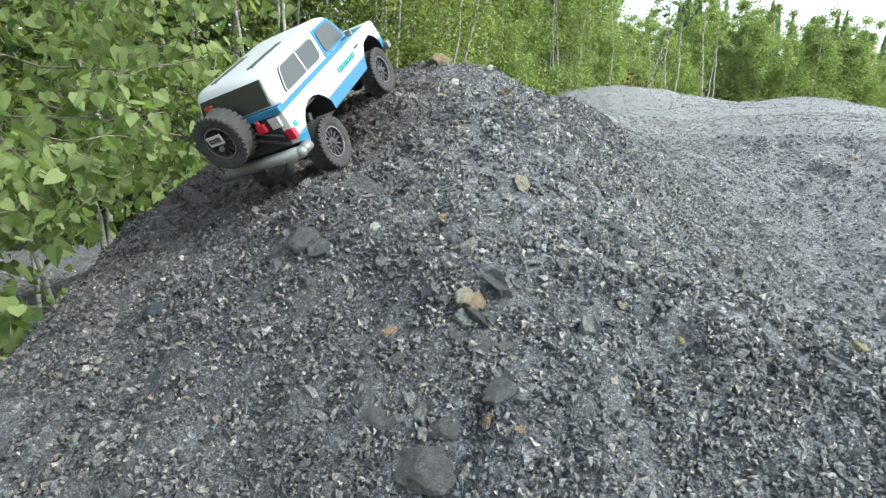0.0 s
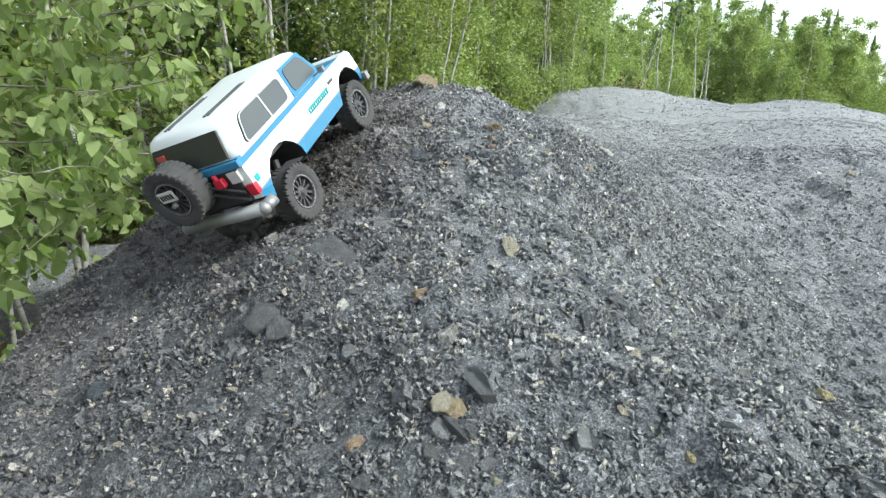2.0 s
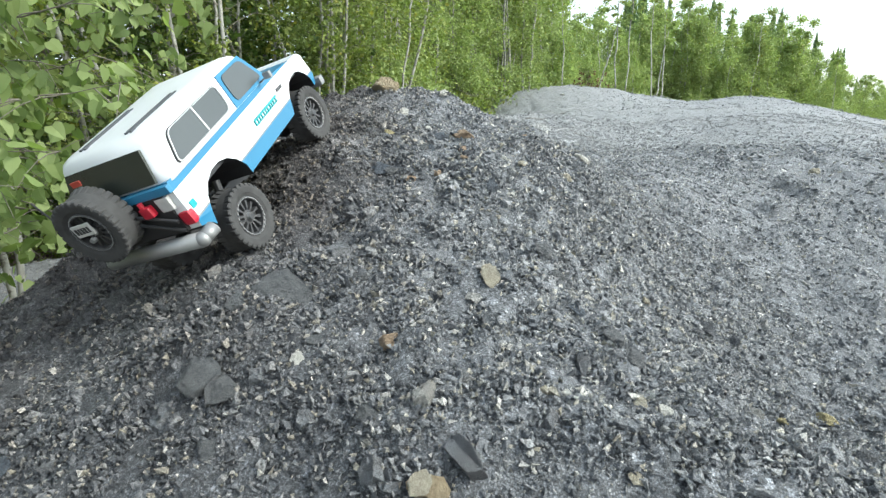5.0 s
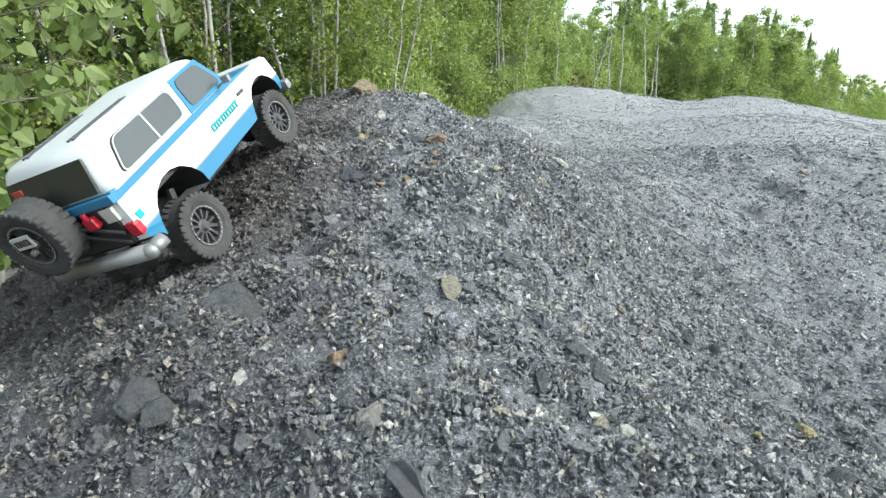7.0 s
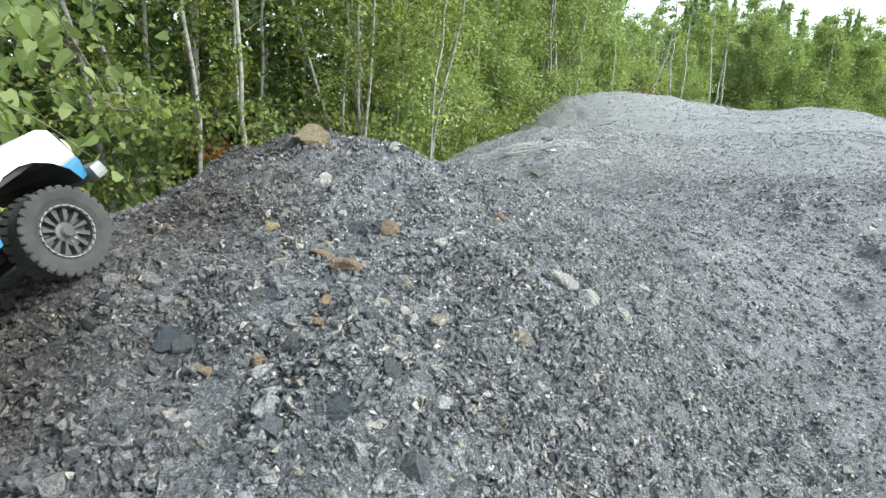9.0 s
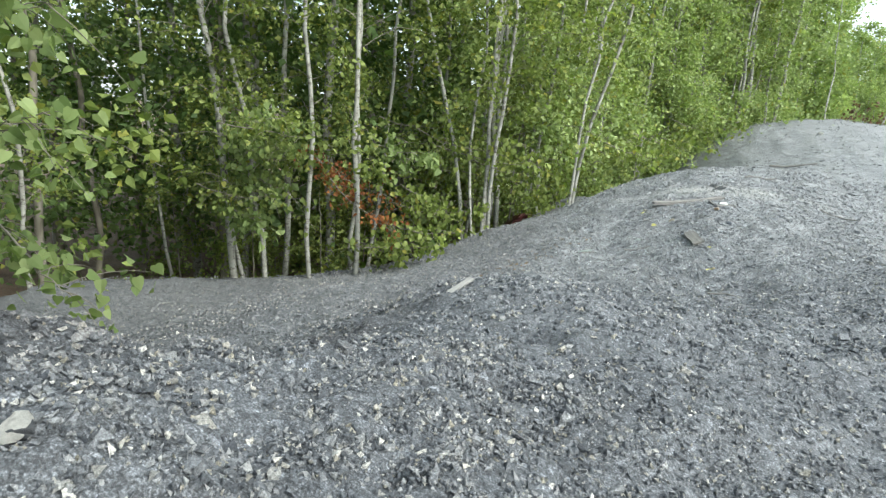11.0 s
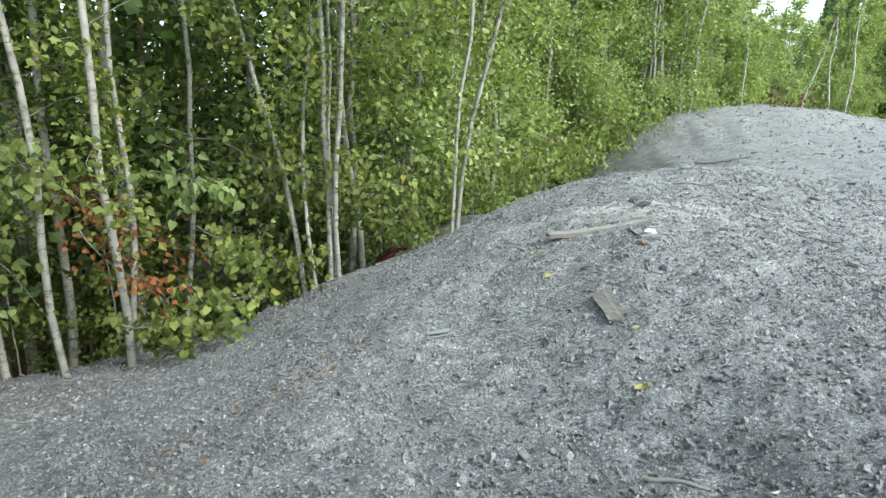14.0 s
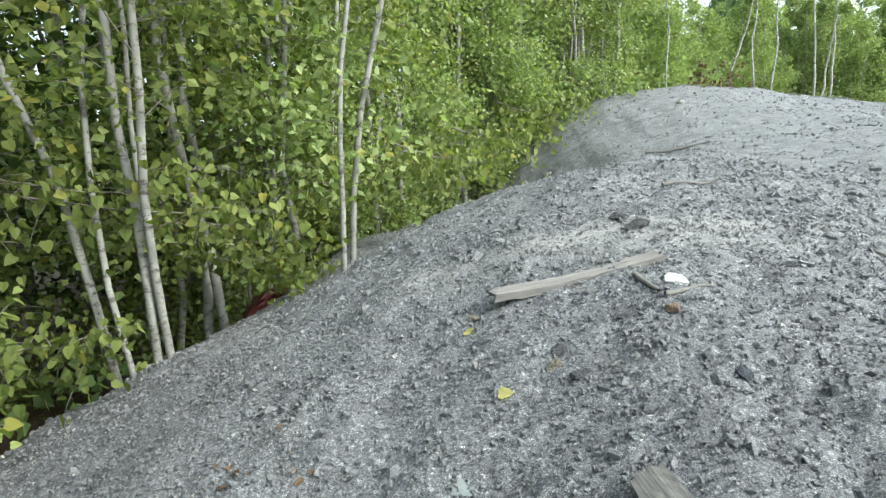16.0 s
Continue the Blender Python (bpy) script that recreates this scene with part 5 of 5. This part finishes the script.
def lay(name, label, category, me, mat, x, y, size, group="", sink=0.2, spin=None, proud=0.0, along=None):
    """One thing that lies on the ground, turned to its slope."""
    r = np.random.default_rng(int(abs(x) * 7919 + abs(y) * 104729))
    n = Vector(normals(np.array([x]), np.array([y]))[0])
    if not me.materials:
        me.materials.append(mat)
    ob = new(name, me)
    turn = n.to_track_quat("Z", "Y").to_matrix().to_4x4() @ Matrix.Rotation(r.uniform(0, math.tau) if spin is None else spin, 4, "Z")
    if along:
        ax = Vector((*along, 0)) - n * n.dot(Vector((*along, 0)))
        ax.normalize()
        turn = Matrix((ax, n.cross(ax), n)).transposed().to_4x4()
    low = -min(v.co.z for v in me.vertices) * size
    high = max(v.co.z for v in me.vertices) * size
    at = Vector((x, y, float(height(x, y)))) + n * (low - (low + high) * sink + proud)
    ob.matrix_world = Matrix.Translation(at) @ turn @ Matrix.Diagonal((size, size, size, 1))
    return tagged(ob, label, category, group)


WHITE_ROCK = rock("white_quartz", (0.52, 0.51, 0.47), (0.74, 0.73, 0.69), mottle=0.3)
PALE_ROCK = rock("pale_sandstone", (0.30, 0.27, 0.21), (0.46, 0.43, 0.34))
YELLOW_ROCK = rock("yellow_stone", (0.34, 0.29, 0.14), (0.50, 0.44, 0.25))
SLATE = rock("blue_grey_slate", (0.060, 0.072, 0.095), (0.10, 0.118, 0.145))
CLOD = rock("dark_shale_block", (0.080, 0.085, 0.093), (0.165, 0.171, 0.178))
ORANGE_ROCK = rock("orange_sandstone", (0.29, 0.205, 0.135), (0.42, 0.315, 0.215))
TAN_ROCK = rock("tan_boulder", (0.26, 0.20, 0.12), (0.44, 0.36, 0.24))
WHITE_STONES = [(-0.064, 0.833, 0.018), (0.213, 0.767, 0.012), (0.55, 0.983, 0.016), (0.485, 1.046, 0.015), (0.329, 0.784, 0.021), (0.121, 0.879, 0.009), (0.244, 1.209, 0.011),
    (0.079, 0.842, 0.007), (0.472, 1.557, 0.04), (0.52, 1.61, 0.035), (0.716, 1.93, 0.029), (0.607, 1.705, 0.034), (0.463, 1.577, 0.022), (0.316, 1.681, 0.026),
    (0.238, 1.204, 0.013), (0.21, 1.274, 0.012), (0.262, 1.359, 0.013), (0.201, 1.857, 0.013), (0.065, 1.835, 0.029), (0.252, 1.507, 0.013), (0.078, 1.511, 0.012),
    (0.252, 1.362, 0.014), (0.089, 1.663, 0.013), (0.182, 1.98, 0.026), (0.288, 1.587, 0.024), (0.121, 1.693, 0.016), (0.267, 3.389, 0.013), (0.472, 3.398, 0.016),
    (0.569, 3.609, 0.014), (-0.029, 3.343, 0.016), (0.111, 3.361, 0.014), (0.233, 3.68, 0.018), (3.05, 10.9, 0.08)]
PALE_STONES = [(0.305, 0.791, 0.022), (0.192, 0.768, 0.012), (0.12, 0.641, 0.016), (0.264, 0.702, 0.014), (0.168, 0.966, 0.033), (0.493, 1.208, 0.018), (0.392, 1.399, 0.026),
    (0.043, 1.654, 0.018), (0.291, 1.366, 0.018), (0.066, 1.573, 0.016), (0.305, 1.532, 0.015), (0.254, 1.392, 0.014), (0.11, 1.621, 0.017), (0.395, 3.326, 0.018),
    (0.612, 3.475, 0.019), (0.741, 6.119, 0.033), (2.1, 2.93, 0.06), (0.913, 5.825, 0.045)]
YELLOW_STONES = [(0.323, 0.658, 0.014), (0.529, 0.649, 0.02), (0.735, 1.038, 0.03), (0.594, 0.953, 0.017), (0.028, 1.621, 0.021), (-0.063, 1.764, 0.017), (1.064, 4.87, 0.025)]
SLATE_PIECES = [(-0.425, 0.872, 0.043), (-0.57, 0.787, 0.022), (0.285, 0.967, 0.027), (0.019, 1.301, 0.034), (0.208, 1.212, 0.025), (0.111, 1.339, 0.021), (0.19, 1.669, 0.037),
    (0.275, 1.547, 0.024), (0.152, 1.67, 0.036), (0.214, 1.651, 0.026), (0.244, 1.568, 0.024), (-0.58, 3.749, 0.041), (0.846, 4.194, 0.039), (1.235, 5.675, 0.032)]
SHALE_BLOCKS = [(-0.176, 0.843, 0.059), (0.101, 0.595, 0.053), (0.02, 0.553, 0.067), (0.041, 0.581, 0.038), (0.053, 0.659, 0.027), (0.088, 0.655, 0.027), (0.314, 0.902, 0.041),
    (-0.044, 0.607, 0.033), (0.289, 1.075, 0.032), (-0.02, 0.644, 0.027), (-0.149, 0.912, 0.036), (-0.146, 0.827, 0.05), (-0.1, 0.945, 0.082), (0.333, 0.879, 0.04),
    (0.001, 0.951, 0.03), (0.277, 1.104, 0.043), (-0.046, 0.856, 0.03), (0.013, 0.759, 0.026), (-0.148, 0.773, 0.027), (0.035, 1.296, 0.035), (0.048, 1.147, 0.019),
    (0.248, 1.255, 0.027), (0.147, 1.29, 0.023), (0.096, 1.341, 0.026), (-0.014, 1.615, 0.031), (0.082, 1.419, 0.026), (0.779, 3.869, 0.048), (1.27, 6.441, 0.088),
    (1.236, 6.544, 0.064), (0.949, 5.762, 0.046), (0.92, 5.871, 0.046), (1.085, 5.927, 0.044), (1.572, 6.136, 0.044)]
ORANGE_STONES = [(-0.031, 0.685, 0.018), (0.085, 0.569, 0.015), (0.117, 0.549, 0.013), (0.034, 0.851, 0.024), (0.208, 1.651, 0.032), (0.179, 1.405, 0.039), (0.069, 1.255, 0.016),
    (0.404, 1.886, 0.027), (0.117, 1.268, 0.017), (0.169, 1.308, 0.013), (0.171, 1.336, 0.017), (0.126, 1.535, 0.034), (0.383, 1.775, 0.019), (1.187, 5.902, 0.038)]
SETS = [
    ("white_stone", "small white quartz stone on the dark gravel", WHITE_ROCK, 0.65, 0.25, WHITE_STONES),
    ("pale_stone", "pale sandstone chip on the gravel", PALE_ROCK, 0.5, 0.25, PALE_STONES),
    ("yellow_stone", "yellowish stone among dark chips", YELLOW_ROCK, 0.6, 0.25, YELLOW_STONES),
    ("slate_piece", "flat blue-grey slate flake lying on the slope", SLATE, 0.3, 0.2, SLATE_PIECES),
    ("shale_block", "dark broken shale block half sunk in gravel", CLOD, 0.5, 0.35, SHALE_BLOCKS),
    ("orange_stone", "rusty orange sandstone lump", ORANGE_ROCK, 0.6, 0.25, ORANGE_STONES),
]
for k, (name, label, mat, flat, sink, spots) in enumerate(SETS):
    shapes = [stone_mesh(50 * k + q, flat, 0.5 if name == "shale_block" else 0.34) for q in range(5)]
    for q, (x, y, size) in enumerate(spots):
        lay(name, label, "stone", shapes[q % 5], mat, x, y, size * (0.9 if name == "shale_block" else 1.1), name.replace("_", " ") + "s on the heap", sink)
lay("boulder", "tan rounded boulder on top of the mound", "stone", stone_mesh(777, 0.85, 0.22, 3), TAN_ROCK, 0.007, 1.947, 0.088, sink=0.12, spin=0.3)


def plank_mesh(length, width, thick, seed, bend=0.0, segs=14):
    """A weathered board with split ends and a slight bend; length along x."""
    r = np.random.default_rng(seed)
    bm = bmesh.new()
    rows = []
    rib = 7
    for i in range(segs + 1):
        f = i / segs
        row = []
        for side in (1, -1):
            for j in range(rib) if side > 0 else range(rib - 1, -1, -1):
                g = j / (rib - 1) - 0.5
                ragged = (r.uniform(-0.03, 0.03) * length if i in (0, segs) else 0)
                row.append(bm.verts.new(((f - 0.5) * length + ragged, g * width * (1 + 0.06 * math.sin(f * 9 + seed)), side * thick / 2 + bend * (4 * (f - 0.5) ** 2) * length + r.normal(0, thick * 0.05))))
        rows.append(row)
    n = len(rows[0])
    for a, b in zip(rows, rows[1:]):
        for i in range(n):
            bm.faces.new((a[i], b[i], b[(i + 1) % n], a[(i + 1) % n]))
    bm.faces.new(rows[0]), bm.faces.new(rows[-1][::-1])
    bmesh.ops.recalc_face_normals(bm, faces=bm.faces)
    me = bpy.data.meshes.new("plank")
    bm.to_mesh(me), bm.free()
    return me


def old_wood(name, lo, hi):
    m = Mat(name, 0.85)
    g = m.noise(1.0, 6, 0.7, m.coords((6, 120, 60)))
    m.colour(m.ramp(g, (0.3, lo), (0.7, hi)))
    m.bump(g, 0.8, 0.003)
    return m.mat


GREY_WOOD = old_wood("weathered_grey_wood", (0.10, 0.095, 0.088), (0.24, 0.232, 0.215))
SILVER_WOOD = old_wood("silver_grey_wood", (0.16, 0.158, 0.15), (0.29, 0.285, 0.27))
BROWN_WOOD = old_wood("dusty_brown_wood", (0.14, 0.13, 0.122), (0.28, 0.268, 0.252))
lay("weathered_board", "short weathered grey board lying on the slope", "board", plank_mesh(0.215, 0.060, 0.014, 5), GREY_WOOD, 1.010, 5.335, 1.0, sink=0.1, proud=0.008, along=(0.03, -0.2))
lay("old_plank", "long brown plank half buried in pale dust", "plank", plank_mesh(0.47, 0.046, 0.020, 6, 0.02), BROWN_WOOD, 1.03, 6.165, 1.0, sink=0.5, proud=0.002, along=(0.455, 0.085))
lay("wood_slat", "pale grey splintered wood slat on dark gravel", "slat", plank_mesh(0.110, 0.019, 0.005, 7), SILVER_WOOD, 0.142, 3.318, 1.0, sink=0.0, proud=0.010, along=(0.036, 0.093))


def stick(name, label, a, b, radius, mat, seed):
    r = np.random.default_rng(seed)
    a, b = np.array(a), np.array(b)
    t = np.linspace(0, 1, 7)[:, None]
    p = a + (b - a) * t
    xy = p + r.normal(0, 0.0015, (7, 2))
    z = height(xy[:, 0], xy[:, 1]) + radius * 1.1
    pts = np.stack([xy[:, 0], xy[:, 1], np.maximum(z, z.mean() - 0.01)], -1)
    me = mesh_from(name, *tube(pts, radius * (1.2 - 0.5 * t[:, 0]), 6), mat, True)
    return tagged(new(name, me), label, "stick", "dry sticks on the heap")


STICKS = [((1.16, 6.11), (1.185, 5.985), 0.007), ((1.19, 5.965), (1.31, 6.0), 0.006), ((1.00, 4.50), (1.12, 4.46), 0.005), ((0.36, 5.40), (0.44, 5.42), 0.005), ((2.10, 9.02), (2.55, 8.96), 0.012),
          ((0.62, 5.36), (0.80, 5.40), 0.003), ((0.30, 4.15), (0.46, 4.05), 0.004), ((1.5, 6.9), (1.75, 7.0), 0.006), ((1.9, 6.3), (2.1, 6.2), 0.005)]
for k, (a, b, radius) in enumerate(STICKS):
    stick("stick", "thin dry grey stick lying on the gravel", a, b, radius, GREY_WOOD, k)


def fallen_leaf(x, y, size, mat, seed):
    r = np.random.default_rng(seed)
    v, f = heart_leaves(r, np.zeros((1, 3)), 1.0)
    out = np.array([[0, -0.45, 0], [0.34, -0.48, 0.07], [0.50, -0.18, 0.12], [0.32, 0.25, 0.08], [0, 0.6, 0.02], [-0.32, 0.25, 0.10], [-0.50, -0.18, 0.14], [-0.34, -0.48, 0.05], [0, 0.0, 0.0]])
    me = mesh_from("fallen_leaf", out, f, mat)
    return lay("fallen_leaf", "single dry leaf lying on the gravel", "leaf", me, mat, x, y, size, "fallen leaves on the heap", 0.0, proud=0.004)


YELLOW_LEAF = leaf_material("yellow_leaf", (0.56, 0.51, 0.20), (0.62, 0.57, 0.25), (0.68, 0.64, 0.3), 0.0)
BROWN_LEAF = leaf_material("brown_leaf", (0.13, 0.09, 0.06), (0.18, 0.125, 0.085), (0.23, 0.165, 0.12), 0.0)
RUST_LEAF = leaf_material("rust_leaf", (0.19, 0.125, 0.08), (0.25, 0.165, 0.11), (0.30, 0.21, 0.15), 0.0)
for k, (x, y, size) in enumerate([(1.05, 4.868, 0.034), (0.725, 6.039, 0.030), (0.798, 5.774, 0.032), (1.075, 5.167, 0.022)]):
    fallen_leaf(x, y, size, YELLOW_LEAF, k)
rl = np.random.default_rng(55)
for k in range(130):
    f = rl.uniform(0, 1) ** 0.8
    fallen_leaf(0.28 - 0.50 * f + rl.normal(0, 0.07), 5.80 - 1.15 * f + rl.normal(0, 0.10), rl.uniform(0.009, 0.022), RUST_LEAF if k % 3 else BROWN_LEAF, 100 + k)
bark = [stone_mesh(900 + k, 0.16) for k in range(3)]
for k, (dx, dz) in enumerate(((0, 0.0), (0.008, 0.007), (-0.006, 0.013))):
    lay("bark_flake", "layered tan bark flake", "bark", bark[k], TAN_ROCK if k < 2 else PALE_ROCK, 0.067 + dx, 0.697, 0.030 - k * 0.003, "bark flakes", 0.0, 0.4 * k, dz + 0.002)
CLOTH = plain("crumpled_white_film", (0.72, 0.72, 0.70), 0.5, 0.0, 0.1, 60, 0.4)
lay("plastic_scrap", "crumpled white plastic scrap beside the plank", "litter", stone_mesh(950, 0.35, 0.7, 3), CLOTH, 1.246, 6.058, 0.066, sink=0.2)
TEAL_SCRAP = plain("pale_teal_plastic", (0.24, 0.27, 0.265), 0.45, 0.0, 0.15, 50, 0.3)
lay("plastic_strip", "pale teal plastic strip lying in the gravel", "litter", plank_mesh(0.085, 0.022, 0.004, 9), TEAL_SCRAP, 0.383, 5.451, 1.0, sink=0.0, proud=0.006, along=(1, 0.1))
lay("glass_shard", "greenish glass shard lying in the gravel", "litter", stone_mesh(960, 0.10), TEAL_SCRAP, 0.703, 5.557, 0.05, sink=0.1)

# made-up lump in place of a dark red thing whose nature is unknown
RED_LUMP = plain("dark_red_lump", (0.075, 0.012, 0.012), 0.45, 0.0, 0.3, 8, 0.3)
lay("tarpaulin", "crumpled dark red lump standing in for an unclear red thing among the birch stems", "tarpaulin", stone_mesh(970, 0.34, 0.5, 3), RED_LUMP, -0.50, 8.05, 0.46, sink=0.25, spin=0.2)
